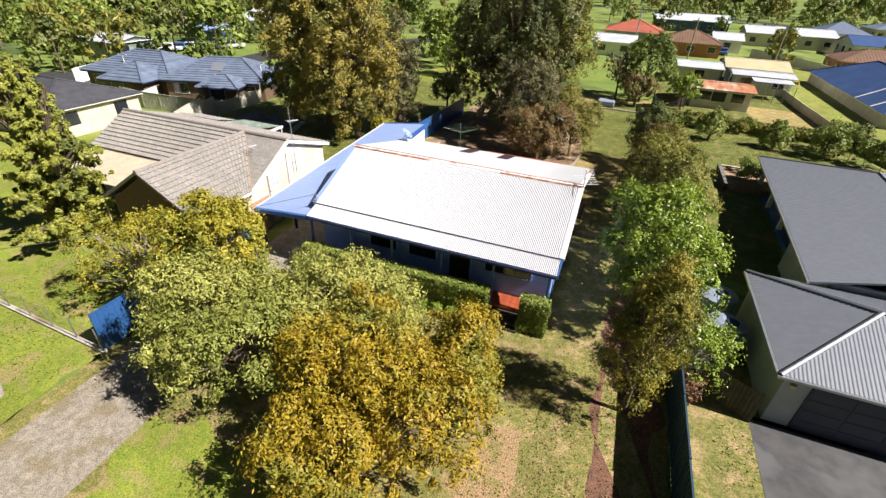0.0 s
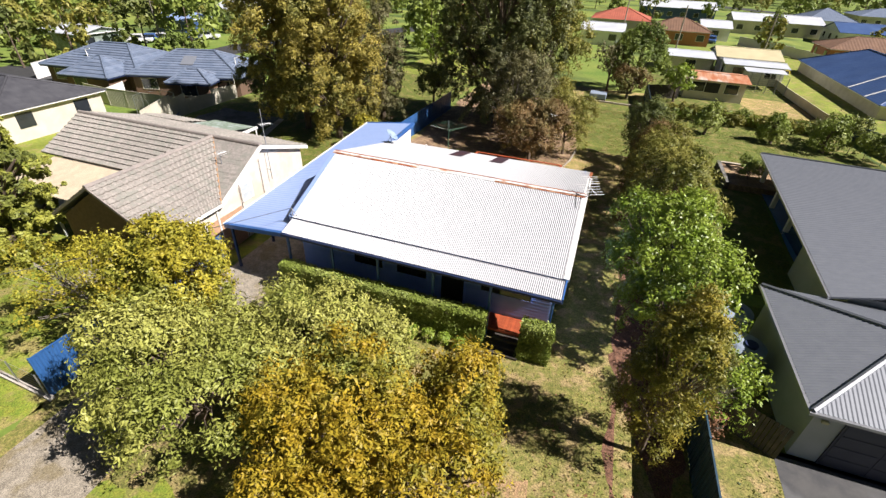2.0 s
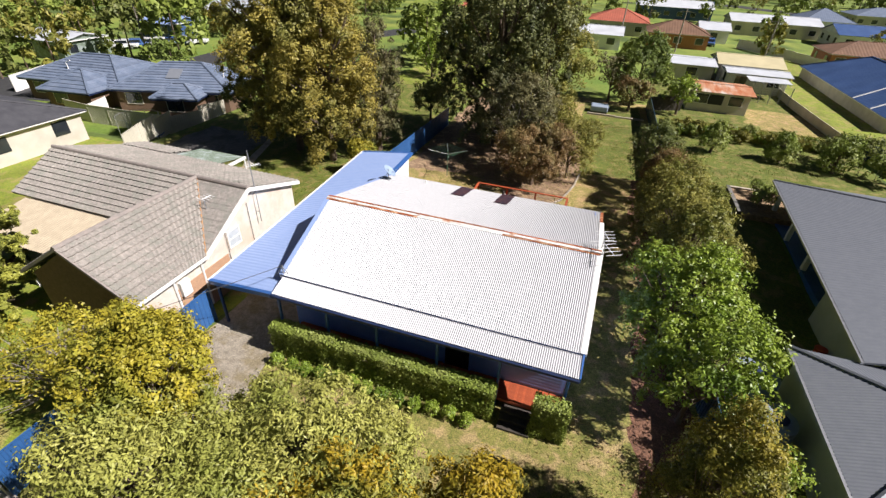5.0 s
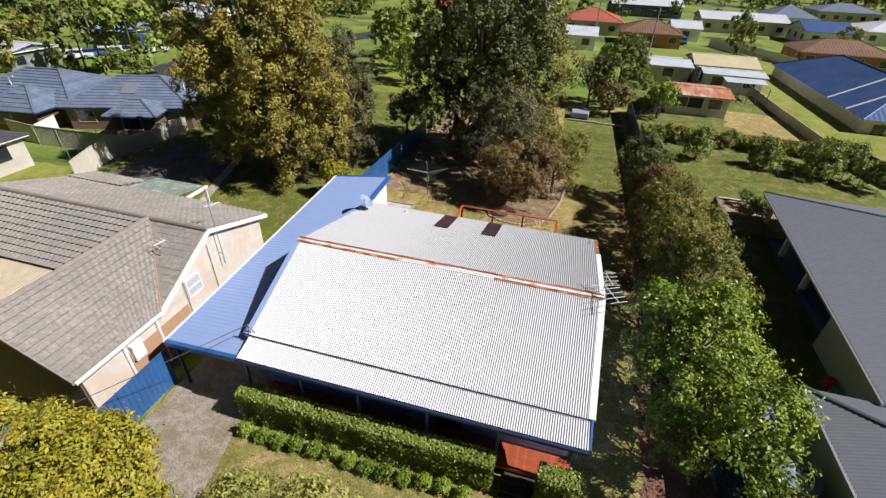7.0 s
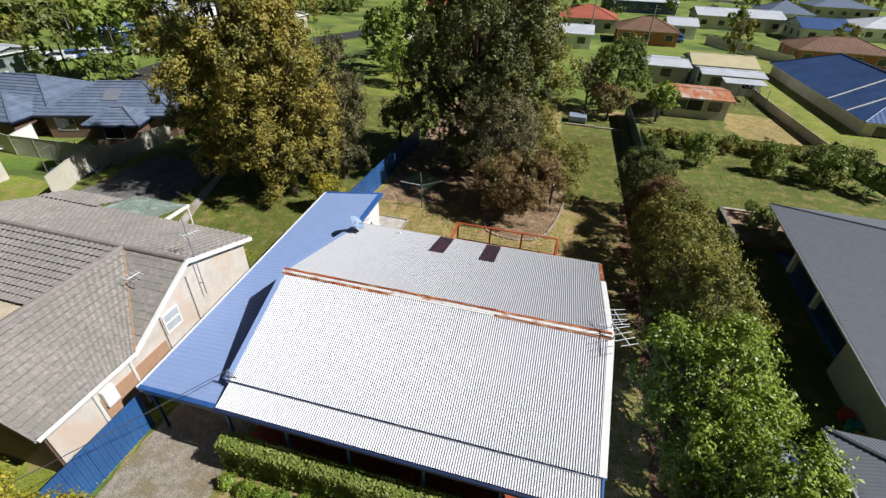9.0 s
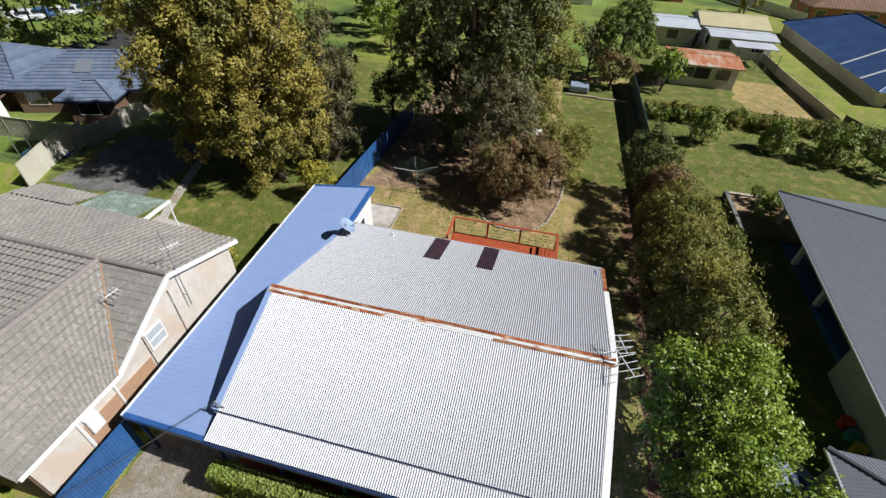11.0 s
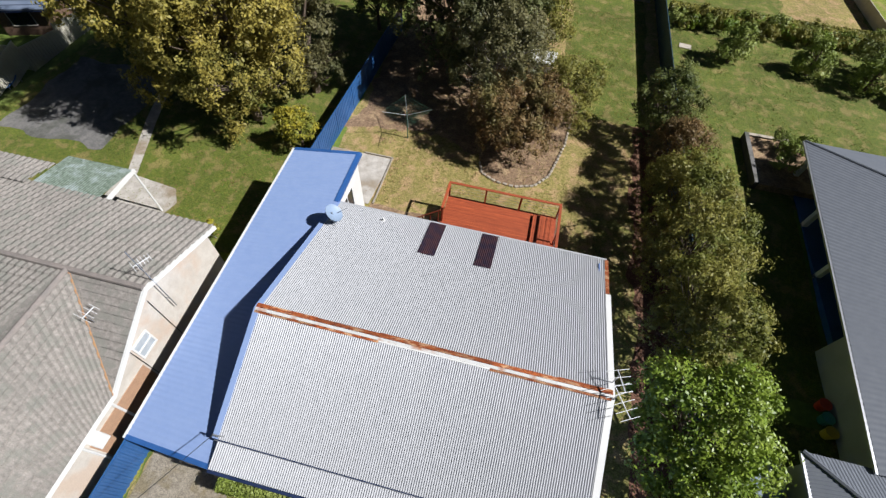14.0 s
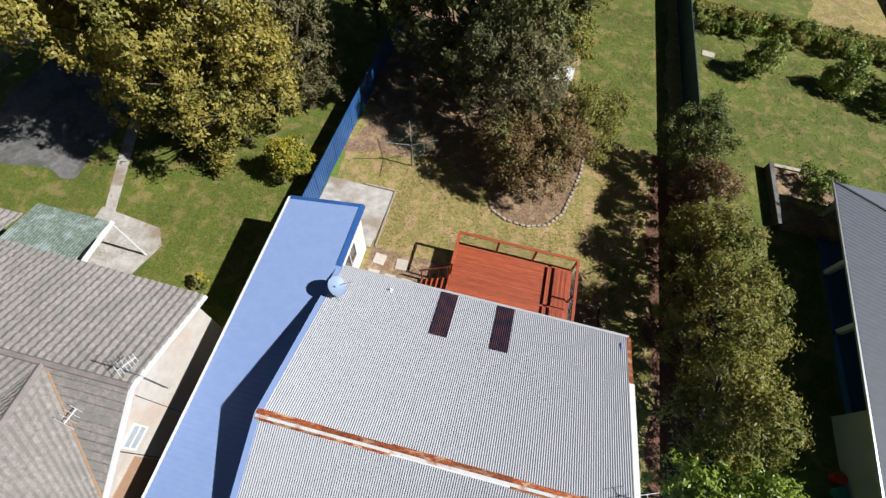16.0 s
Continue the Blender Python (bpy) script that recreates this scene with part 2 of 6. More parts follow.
    "leaf_conifer": leafmat("leaf_dark_conifer", (0.18, 0.185, 0.03), (0.34, 0.27, 0.035), (0.1, 0.11, 0.02)),
    "leaf_purple": leafmat("leaf_bronze", (0.25, 0.15, 0.06), (0.19, 0.14, 0.055), (0.21, 0.18, 0.06)),
    "leaf_gum": leafmat("leaf_gum", (0.3, 0.255, 0.055), (0.37, 0.3, 0.06), (0.2, 0.2, 0.05), scale=0.8),
    "leaf_greygum": leafmat("leaf_dusty_olive", (0.21, 0.19, 0.085), (0.155, 0.148, 0.06), (0.11, 0.115, 0.045)),
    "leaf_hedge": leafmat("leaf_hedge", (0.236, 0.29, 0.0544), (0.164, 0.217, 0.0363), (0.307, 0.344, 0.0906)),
    "leaf_pine": leafmat("leaf_pine_yellow", (0.38, 0.38, 0.065), (0.25, 0.275, 0.055), (0.15, 0.175, 0.04)),
    "leaf_far": leafmat("leaf_far", (0.17, 0.23, 0.045), (0.29, 0.34, 0.07), (0.12, 0.165, 0.035), scale=0.5),
    "leaf_drygrass": leafmat("blade_dry_grass", (0.36, 0.29, 0.11), (0.24, 0.22, 0.05), (0.17, 0.18, 0.03)),
    "leaf_lawn": leafmat("blade_green_grass", (0.13, 0.17, 0.02), (0.2, 0.2, 0.035), (0.09, 0.13, 0.015)),
    "leaf_dead": leafmat("leaf_dead_brown", (0.29, 0.145, 0.0725), (0.217, 0.116, 0.0653)),
}


# ---- mesh helpers ----
def part(name, bm, material, parent=None, label=""):
    """A bmesh as one mesh object, under a thing or a part."""
    me = bpy.data.meshes.new(name)
    bm.normal_update()
    bm.to_mesh(me)
    bm.free()
    me.materials.append(material)
    ob = new(name, me)
    if parent:
        ob.parent = parent
    return tagged(ob, label)


def raw(name, verts, faces, material, parent=None, label="", smooth=False):
    me = bpy.data.meshes.new(name)
    me.from_pydata(verts, [], faces)
    me.update()
    me.materials.append(material)
    if smooth:
        me.shade_smooth()
    ob = new(name, me)
    if parent:
        ob.parent = parent
    return tagged(ob, label)


def piece(name, mesh, parent, m):
    """One more object on a shared mesh."""
    ob = new(name, mesh)
    ob.parent = parent
    ob.matrix_local = m
    return ob


def thing(name, at=(0, 0, 0), label="", category="", group="", kind="", turn=0.0):
    ob = new(name)
    ob.matrix_world = pose(*at, 0, 0, turn)
    return tagged(ob, label, category, group, kind)


def box(bm, x0, x1, y0, y1, z0, z1, bev=0.0):
    g = bmesh.ops.create_cube(bm, size=1, matrix=Matrix.Translation(((x0 + x1) / 2, (y0 + y1) / 2, (z0 + z1) / 2)) @ Matrix.Diagonal((abs(x1 - x0), abs(y1 - y0), abs(z1 - z0), 1)))
    if bev:
        es = list({e for v in g["verts"] for e in v.link_edges})
        bmesh.ops.bevel(bm, geom=es, offset=bev, segments=1, affect="EDGES")
    return bm


def B(*a, bev=0.0):
    return box(bmesh.new(), *a, bev=bev)


def tube(bm, pts, radius, sides=8, taper=1.0):
    """A round bar along points."""
    rings = []
    pts = [Vector(p) for p in pts]
    for i, p in enumerate(pts):
        d = (pts[min(i + 1, len(pts) - 1)] - pts[max(i - 1, 0)]).normalized()
        a = d.orthogonal().normalized()
        b = d.cross(a)
        r = radius * (1 + (taper - 1) * i / (len(pts) - 1))
        rings.append([bm.verts.new(p + r * (math.cos(2 * math.pi * k / sides) * a + math.sin(2 * math.pi * k / sides) * b)) for k in range(sides)])
    for r0, r1 in zip(rings, rings[1:]):
        for k in range(sides):
            bm.faces.new((r0[k], r0[(k + 1) % sides], r1[(k + 1) % sides], r1[k]))
    bm.faces.new(rings[0][::-1])
    bm.faces.new(rings[-1])
    return bm


def slab(bm, pts, th):
    """A flat plate on 3 or more points, th thick downwards."""
    up = [bm.verts.new(p) for p in pts]
    dn = [bm.verts.new(Vector(p) - Vector((0, 0, th))) for p in pts]
    bm.faces.new(up)
    bm.faces.new(dn[::-1])
    k = len(pts)
    for i in range(k):
        bm.faces.new((up[i], dn[i], dn[(i + 1) % k], up[(i + 1) % k]))
    return bm


def sheet(name, pts, material, parent, pitch=0.076, amp=0.0175, label="", samples=6, across=0, th=0.004):
    """A corrugated sheet on four corners (a, b along the eave, c, d back), ribs running from edge a-b to edge d-c (across=0)."""
    a, b, c, d = [Vector(p) for p in pts]
    width = (b - a).length
    k = max(8, int(width / pitch)) * samples
    nrm = (b - a).cross(d - a).normalized()
    if nrm.z < 0:
        nrm = -nrm
    v, f = [], []
    for i in range(k + 1):
        s = i / k
        h = nrm * (amp * math.sin(2 * math.pi * i / samples))
        v += [a.lerp(b, s) + h, d.lerp(c, s) + h]
    for i in range(k):
        f.append((2 * i, 2 * i + 2, 2 * i + 3, 2 * i + 1))
    return raw(name, [tuple(p) for p in v], f, material, parent, label, smooth=True)


def flat(name, pts, z, material, label, category="ground", kind="structure"):
    """An irregular patch of ground laid just over the sheet below it."""
    bm = bmesh.new()
    bm.faces.new([bm.verts.new((x, y, z + ground_z(x, y))) for x, y in pts])
    ob = part(name, bm, material)
    return tagged(ob, label, category, kind=kind)


def flat_grid(name, x0, x1, y0, y1, z, material, label, category="lawn"):
    """A patch of ground that follows the lie of the land."""
    k, m = 8, max(4, int((y1 - y0) / 1.5))
    v = []
    for j in range(m + 1):
        for i in range(k + 1):
            x, y = x0 + (x1 - x0) * i / k, y0 + (y1 - y0) * j / m
            v.append((x, y, z + ground_z(x, y)))
    f = [(j * (k + 1) + i, j * (k + 1) + i + 1, (j + 1) * (k + 1) + i + 1, (j + 1) * (k + 1) + i) for j in range(m) for i in range(k)]
    return tagged(raw(name, v, f, material), label, category, kind="structure")


def smooth01(a, b, x):
    t = min(1, max(0, (x - a) / (b - a)))
    return t * t * (3 - 2 * t)


def ground_z(x, y):
    side = -0.6 * smooth01(17.02, 17.3, x) * (1 - smooth01(3, 15, y)) * (1 - smooth01(60, 90, x))
    side -= 1.0 * smooth01(24.6, 26.5, -x) * smooth01(10.5, 13, y) * (1 - smooth01(100, 160, y))
    return side - 1.0 * smooth01(35, 37, x) * smooth01(30, 40, y) * (1 - smooth01(75, 95, y))


# ---- plants ----
def leaves(pts, nrm, size, rng, slim=0.5, flatness=1.0, axis=None):
    """Small folded leaves at the points, facing outwards with scatter."""
    n = len(pts)
    d = nrm * flatness + rng.normal(size=(n, 3)) * 0.38
    d /= np.linalg.norm(d, axis=1)[:, None] + 1e-9
    u = np.cross(d, rng.normal(size=(n, 3))) if axis is None else axis * 0.6 + rng.normal(size=(n, 3)) * 0.6
    u = u - d * np.sum(u * d, axis=1)[:, None]
    u /= np.linalg.norm(u, axis=1)[:, None] + 1e-9
    w = np.cross(d, u)
    w /= np.linalg.norm(w, axis=1)[:, None] + 1e-9
    s = size * rng.uniform(0.6, 1.4, (n, 1))
    v = np.stack([pts - u * s, pts + w * s * slim + d * s * 0.2, pts + u * s, pts - w * s * slim + d * s * 0.2], 1).reshape(-1, 3)
    return v


def leaf_mesh(name, v, material, parent, label=""):
    n = len(v) // 4
    me = bpy.data.meshes.new(name)
    me.vertices.add(4 * n)
    me.vertices.foreach_set("co", v.astype(np.float32).ravel())
    me.loops.add(4 * n)
    me.loops.foreach_set("vertex_index", np.arange(4 * n, dtype=np.int32))
    me.polygons.add(n)
    me.polygons.foreach_set("loop_start", np.arange(0, 4 * n, 4, dtype=np.int32))
    me.update(calc_edges=True)
    me.materials.append(material)
    ob = new(name, me)
    if parent:
        ob.parent = parent
    return tagged(ob, label)


def crown_points(lobes, count, rng, per=14, inside=0.25, knob=0.36, tall=1.0):
    """Leaves on rounded knobs of foliage that stand out of the surfaces of several lobes, with gaps between the knobs."""
    L = np.array(lobes)
    area = (L[:, 3] * L[:, 4] + L[:, 4] * L[:, 5] + L[:, 3] * L[:, 5])
    group = per * 7
    k = rng.choice(len(L), size=max(6, count // group), p=area / area.sum())
    d = rng.normal(size=(len(k), 3))
    d /= np.linalg.norm(d, axis=1)[:, None]
    d[:, 2] = np.where(d[:, 2] < -0.5, -d[:, 2], d[:, 2])
    deep = rng.random((len(k), 1)) < 0.3
    r = 1 - inside * np.where(deep, rng.uniform(0.5, 1.6, (len(k), 1)), 0.25 * rng.random((len(k), 1))) + 0.07 * rng.normal(size=(len(k), 1))
    c = L[k, :3] + d * L[k, 3:6] * r
    keep = np.ones(len(c), bool)
    for j, b in enumerate(L):
        q = ((c - b[:3]) / b[3:6])
        keep &= ~((np.sum(q * q, 1) < 0.45) & (k != j))
    h = np.array([noise.noise((x * 0.9, y * 0.9, z * 0.9)) for x, y, z in c])
    keep &= rng.random(len(c)) < np.clip(0.98 + 1.0 * h, 0.3, 1.0)
    c, d, k = c[keep], d[keep], k[keep]
    n = len(c)
    R = np.minimum(knob, 0.5 * L[k, 3:6].min(axis=1))[:, None] * rng.uniform(0.6, 1.35, (n, 1))
    # sprigs on the outer side of every knob
    o = rng.normal(size=(n, 7, 3))
    o /= np.linalg.norm(o, axis=2)[:, :, None]
    o = o + 0.75 * d[:, None] + np.array([0, 0, 0.25])
    o /= np.linalg.norm(o, axis=2)[:, :, None]
    stretch = np.array([1, 1, tall])
    sc = (c[:, None] + o * stretch * R[:, None] * rng.uniform(0.55, 1.05, (n, 7, 1))).reshape(-1, 3)
    sd = o.reshape(-1, 3)
    m = len(sc)
    axis = sd + np.array([0, 0, 0.45]) + rng.normal(size=(m, 3)) * 0.35
    axis /= np.linalg.norm(axis, axis=1)[:, None]
    ln = np.repeat(R * 0.5, 7, axis=0) * rng.uniform(0.5, 1.5, (m, 1))
    s = rng.random((m, per, 1))
    off = rng.normal(size=(m, per, 3)) * ln[:, None] * 0.55
    p = sc[:, None] + axis[:, None] * ln[:, None] * (s - 0.4) + off
    w = off / (np.linalg.norm(off, axis=2)[:, :, None] + 1e-6)
    nr = sd[:, None] * 1.0 + np.array([0, 0, 0.2]) + w * 0.45
    nr /= np.linalg.norm(nr, axis=2)[:, :, None]
    return p.reshape(-1, 3), nr.reshape(-1, 3), np.repeat(axis, per, axis=0)


def tree(name, x, y, h, lobes, leaf, label, count=16000, size=0.11, bark="bark", trunk=0.16, seed=0, group="", category="tree", slim=0.5, inside=0.25, per=14, z=None, limbs=True, knob=0.36, tall=1.0, step=1):
    """A tapered trunk with limbs to each lobe, and a crown of many leaf clumps. Lobes: dx, dy, z, rx, ry, rz."""
    rng = np.random.default_rng(seed)
    t = thing(name, (x, y, ground_z(x, y) if z is None else z), label, category, group)
    top = max(l[2] for l in lobes)
    bm = bmesh.new()
    lean = rng.normal(size=2) * 0.12
    mid = (lean[0], lean[1], top * 0.55)
    tube(bm, [(0, 0, -0.05), (lean[0] * 0.3, lean[1] * 0.3, top * 0.25), mid, (lean[0] * 0.6, lean[1] * 0.6, top)], trunk, 9, 0.25)
    part("trunk", bm, M[bark], t)
    if limbs:
        for l in lobes[::step]:
            bm = bmesh.new()
            e = Vector((l[0], l[1], l[2]))
            s = Vector((lean[0] * 0.5, lean[1] * 0.5, min(top * 0.45, l[2] * 0.6)))
            tube(bm, [s, s.lerp(e, 0.5) + Vector((0, 0, 0.25)), e + Vector((0, 0, l[5] * 0.3))], trunk * 0.45, 6, 0.3)
            for q in range(5):
                a = rng.uniform(0, 6.28)
                tip = e + Vector((math.cos(a) * l[3] * 0.8, math.sin(a) * l[4] * 0.8, rng.uniform(-0.1, 0.7) * l[5]))
                tube(bm, [s.lerp(e, 0.55), s.lerp(tip, 0.7), tip], trunk * 0.2, 5, 0.3)
            part("limb", bm, M[bark], t)
    per = per if count > 14000 else 5
    p, d, ax = crown_points(lobes, count, rng, per, inside, knob, tall)
    feathery = leaf in ("leaf_grey", "leaf_gold", "leaf_olive", "leaf_conifer", "leaf_pine", "leaf_greygum")
    leaf_mesh("crown", leaves(p, d, size, rng, 0.38 if feathery else slim, axis=ax if feathery else None), M[leaf], t)
    return t


def lobed(rx, ry, z0, z1, n, seed, small=0.5):
    """Random lobes that fill a rounded crown from z0 to z1."""
    rng = np.random.default_rng(seed)
    out = [(0, 0, (z0 + z1) / 2, rx * 0.72, ry * 0.72, (z1 - z0) * 0.42)]
    for i in range(n):
        a = 2 * math.pi * (i + rng.uniform(-0.3, 0.3)) / n
        zz = rng.uniform(0.25, 0.8)
        k = math.sin(math.pi * min(0.95, zz)) ** 0.6
        r = rng.uniform(small * 0.7, small * 1.15)
        out.append((math.cos(a) * rx * (1 - r * 0.75) * k, math.sin(a) * ry * (1 - r * 0.75) * k, z0 + (z1 - z0) * zz, rx * r, ry * r, (z1 - z0) * r * 0.62))
    out.append((rng.normal() * 0.15 * rx, rng.normal() * 0.15 * ry, z0 + (z1 - z0) * 0.72, rx * small, ry * small, (z1 - z0) * 0.3))
    return out


def hedge(name, x0, x1, y0, y1, z0, z1, leaf, label, count, seed, size=0.05):
    """A clipped block of leaves over twigs."""
    rng = np.random.default_rng(seed)
    t = thing(name, ((x0 + x1) / 2, (y0 + y1) / 2, 0), label, "hedge")
    w, dp, h = (x1 - x0) / 2, (y1 - y0) / 2, z1 - z0
    bm = bmesh.new()
    k = max(2, int((x1 - x0) / 0.5))
    for i in range(k):
        xx = -w + (i + 0.5) * 2 * w / k
        for q in range(4):
            tube(bm, [(xx, 0, z0), (xx + rng.normal() * 0.1, rng.normal() * 0.1, z0 + h * 0.5), (xx + rng.normal() * 0.2, rng.normal() * 0.2, z1 - 0.1)], 0.018, 5, 0.4)
    part("branchwork", bm, M["bark"], t)
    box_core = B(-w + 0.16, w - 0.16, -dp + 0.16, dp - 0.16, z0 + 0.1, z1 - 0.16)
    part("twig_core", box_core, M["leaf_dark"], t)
    areas = np.array([2 * w * 2 * dp, 2 * w * h, 2 * w * h, 2 * dp * h, 2 * dp * h])
    f = rng.choice(5, count, p=areas / areas.sum())
    u, v = rng.uniform(-1, 1, count), rng.uniform(-1, 1, count)
    p, d = np.zeros((count, 3)), np.zeros((count, 3))
    zz = (z0 + z1) / 2
    for i, (ax, sg) in enumerate(((2, 1), (1, -1), (1, 1), (0, -1), (0, 1))):
        s = f == i
        q = np.stack([u * w, u * dp if ax == 0 else v * dp, zz + v * h / 2], 1)
        q[:, ax] = (zz + h / 2) if ax == 2 else sg * (dp if ax == 1 else w)
        p[s] = q[s]
        d[s, ax] = sg
    wob = np.array([noise.noise((a * 1.7, b * 1.7, c * 1.7)) for a, b, c in p + np.array([x0, y0, 0])])
    p = p + d * (wob[:, None] * 0.1) - d * rng.random((count, 1)) ** 2 * 0.14 + rng.normal(size=(count, 3)) * 0.025
    leaf_mesh("foliage", leaves(p, d, size, rng, 0.55), M[leaf], t)
    return t


# ---- ground ----
xs = sorted(set([-1500, -700, -350, -180, -120, -80] + list(range(-60, 17, 4)) + [-24.6, -25.2, -26, -26.5, 16.9, 17.02, 17.1, 17.2, 17.3, 18, 35, 35.5, 36, 36.5, 37] + list(range(20, 100, 8)) + [140, 220, 400, 800, 1500]))
ys = sorted(set([-1500, -600, -200, -80] + list(range(-40, 30, 3)) + [10.5, 12, 12.5, 13] + list(range(30, 120, 10)) + [160, 240, 400, 800, 1800]))
gv = [(x, y, ground_z(x, y)) for y in ys for x in xs]
nx = len(xs)
gf = [(j * nx + i, j * nx + i + 1, (j + 1) * nx + i + 1, (j + 1) * nx + i) for j in range(len(ys) - 1) for i in range(nx - 1)]
tagged(raw("ground", gv, gf, M["land"], None, smooth=True), "green and dry grassy suburban land", "ground", kind="structure")


def blotch(x0, x1, y0, y1, step=0.4, wob=0.25, seed=0):
    """A rectangle with softly uneven edges."""
    step = min(step, 0.4) if x1 - x0 < 60 else step
    pts = []
    k, m = max(2, int((x1 - x0) / step)), max(2, int((y1 - y0) / step))
    line = [(x0 + (x1 - x0) * i / k, y0) for i in range(k)] + [(x1, y0 + (y1 - y0) * i / m) for i in range(m)]
    line += [(x1 - (x1 - x0) * i / k, y1) for i in range(k)] + [(x0, y1 - (y1 - y0) * i / m) for i in range(m)]
    for x, y in line:
        a, b = noise.noise((x * 0.5, y * 0.5, seed)), noise.noise((x * 0.5, y * 0.5, seed + 40))
        a2, b2 = noise.noise((x * 2.1, y * 2.1, seed)), noise.noise((x * 2.1, y * 2.1, seed + 40))
        pts.append((x + wob * (1.6 * a + 0.6 * a2), y + wob * (1.6 * b + 0.6 * b2)))
    return pts


flat("lawn_front", blotch(-3.6, 16.9, -30, 5.4, seed=1), 0.004, M["grass_dry"], "dry patchy front lawn with bare soil", "lawn")
flat("lawn_verge", blotch(-45, -3.7, -40, 10, seed=2), 0.004, M["grass_lush"], "bright green mown grass", "lawn")
flat("lawn_verge_front", blotch(0.6, 9.0, -30, -14.5, wob=0.8, seed=12), 0.008, M["grass_lush"], "bright green grass by the gravel drive", "lawn")
flat("lawn_back", blotch(-3.0, 16.9, 5.6, 44, seed=3), 0.004, M["grass_straw"], "dry patchy back lawn", "lawn")
flat("lawn_back_green", blotch(9.6, 15.6, 20, 42, seed=13), 0.008, M["grass"], "greener strip of back lawn", "lawn")
flat("lawn_neighbour_back", blotch(-24, -3.6, 4.2, 40, seed=4), 0.008, M["grass"], "mown green back lawn beside the tiled house", "lawn")
flat("lawn_right_back", blotch(17.1, 34.6, 15.3, 58, seed=5), 0.004, M["grass"], "mown green back lawn behind the grey-roofed house", "lawn")
flat_grid("lawn_right_side", 17.3, 20.0, -30, -5.9, 0.012, M["grass_dry"], "small green lawn beside the drive")
flat("lawn_beyond", blotch(-16, -3.8, 40, 120, 4, 0.3, seed=6), 0.006, M["grass_lush"], "bright green paddock grass", "lawn")
flat("lawn_right_far", blotch(35, 60, 20, 90, 3, 0.25, seed=7), 0.006, M["grass_lush"], "green lawn beside the blue-roofed house", "lawn")
flat("soil_back", blotch(-3.0, 5.6, 15.4, 42, 1.0, 0.6, seed=8), 0.010, M["mulch"], "bare leaf-strewn soil under the trees", "soil")
flat("soil_side", blotch(12.6, 16.8, -13, 12, 1.0, 0.35, seed=9), 0.010, M["grass_dry"], "dry shaded strip under the side trees", "soil")
flat("soil_bed_side", blotch(14.6, 16.7, -16, 20, 1.0, 0.35, seed=10), 0.014, M["redmulch"], "reddish bark mulch strip along the side fence", "soil")
flat("soil_front", blotch(10.4, 12.4, -14.5, -10.3, 0.4, 0.22, seed=11), 0.010, M["soil"], "bare reddish soil in the front lawn", "soil")
flat("soil_deck", blotch(4.3, 10.8, 9.9, 10.6, 0.3, 0.25, seed=21), 0.012, M["soil"], "reddish soil along the deck", "soil")
flat_grid("lawn_right_strip", 17.3, 23.7, -5.9, 15.6, 0.012, M["grass"], "shaded grass strip beside the grey-roofed house")
flat("gravel_drive", [(-3.6, 2.5), (-0.2, 2.5), (-0.2, -5), (0.4, -8), (0.5, -13), (0.7, -17.5), (1.2, -26), (-3.4, -26), (-2.8, -17.4), (-2.9, -12.8), (-3.5, -9)], 0.012, M["gravel"], "pale worn gravel driveway", "driveway")
flat("concrete_slab", [(-3.3, 9.2), (0.3, 9.2), (0.55, 12.85), (-3.2, 12.9)], 0.03, M["concrete"], "stained concrete slab behind the blue extension", "slab")
flat("path_soil", blotch(0.4, 4.4, 6.6, 9.3, 0.6, 0.08, seed=15), 0.012, M["mulch"], "brown soil path set with pavers", "path")
flat("drive_right", [(20.0, -5.72), (27.5, -5.72), (27.5, -26), (20.1, -26)], 0.012, M["darkdrive"], "dark grey concrete driveway", "driveway")
flat("patio_neighbour", [(-13.6, 4.6), (-10.2, 4.5), (-9.6, 6.5), (-10.2, 7.4), (-13.6, 7.8)], 0.03, M["concrete"], "pale concrete patio slab", "patio")
flat("yard_neighbour", blotch(-23.2, -16.0, 9.0, 16.5, 0.4, 0.3, seed=16), 0.014, M["paving"], "worn grey paved yard beside the pale fence", "yard")
flat("path_neighbour", [(-13.4, 7.6), (-12.8, 7.6), (-14.4, 12), (-15.7, 16), (-16.3, 16), (-15.1, 12)], 0.02, M["concrete"], "narrow pale concrete garden path", "path")
flat("yard_shed", blotch(27, 34, 36.5, 48, 1.5, 0.5, seed=17), 0.012, M["grass_straw"], "bare pale yard with yellow weeds", "yard")
flat("road_far", [(-120, 268), (10, 262), (80, 191), (160, 110), (166, 116), (86, 200), (14, 274), (-120, 280)], 0.02, M["asphalt"], "grey road across the far suburb", "road")
flat("road_side", [(-62, 15), (-42, 18.5), (-41, 24), (-46, 47), (-30, 90), (-36, 92), (-52, 50), (-50, 26), (-64, 22)], 0.02, M["asphalt"], "narrow grey suburban road", "road")


# ---- blue-trimmed house with the corrugated roof ----
house = thing("house", (0, 0, 0), "weatherboard house with grey corrugated roof and blue trim", "house")
RZ, BZ, FZ, EZ = 4.95, 3.55, 3.27, 2.95
BY, FY, EY = 6.25, -4.06, -4.92
XL, XR = -0.05, 12.12


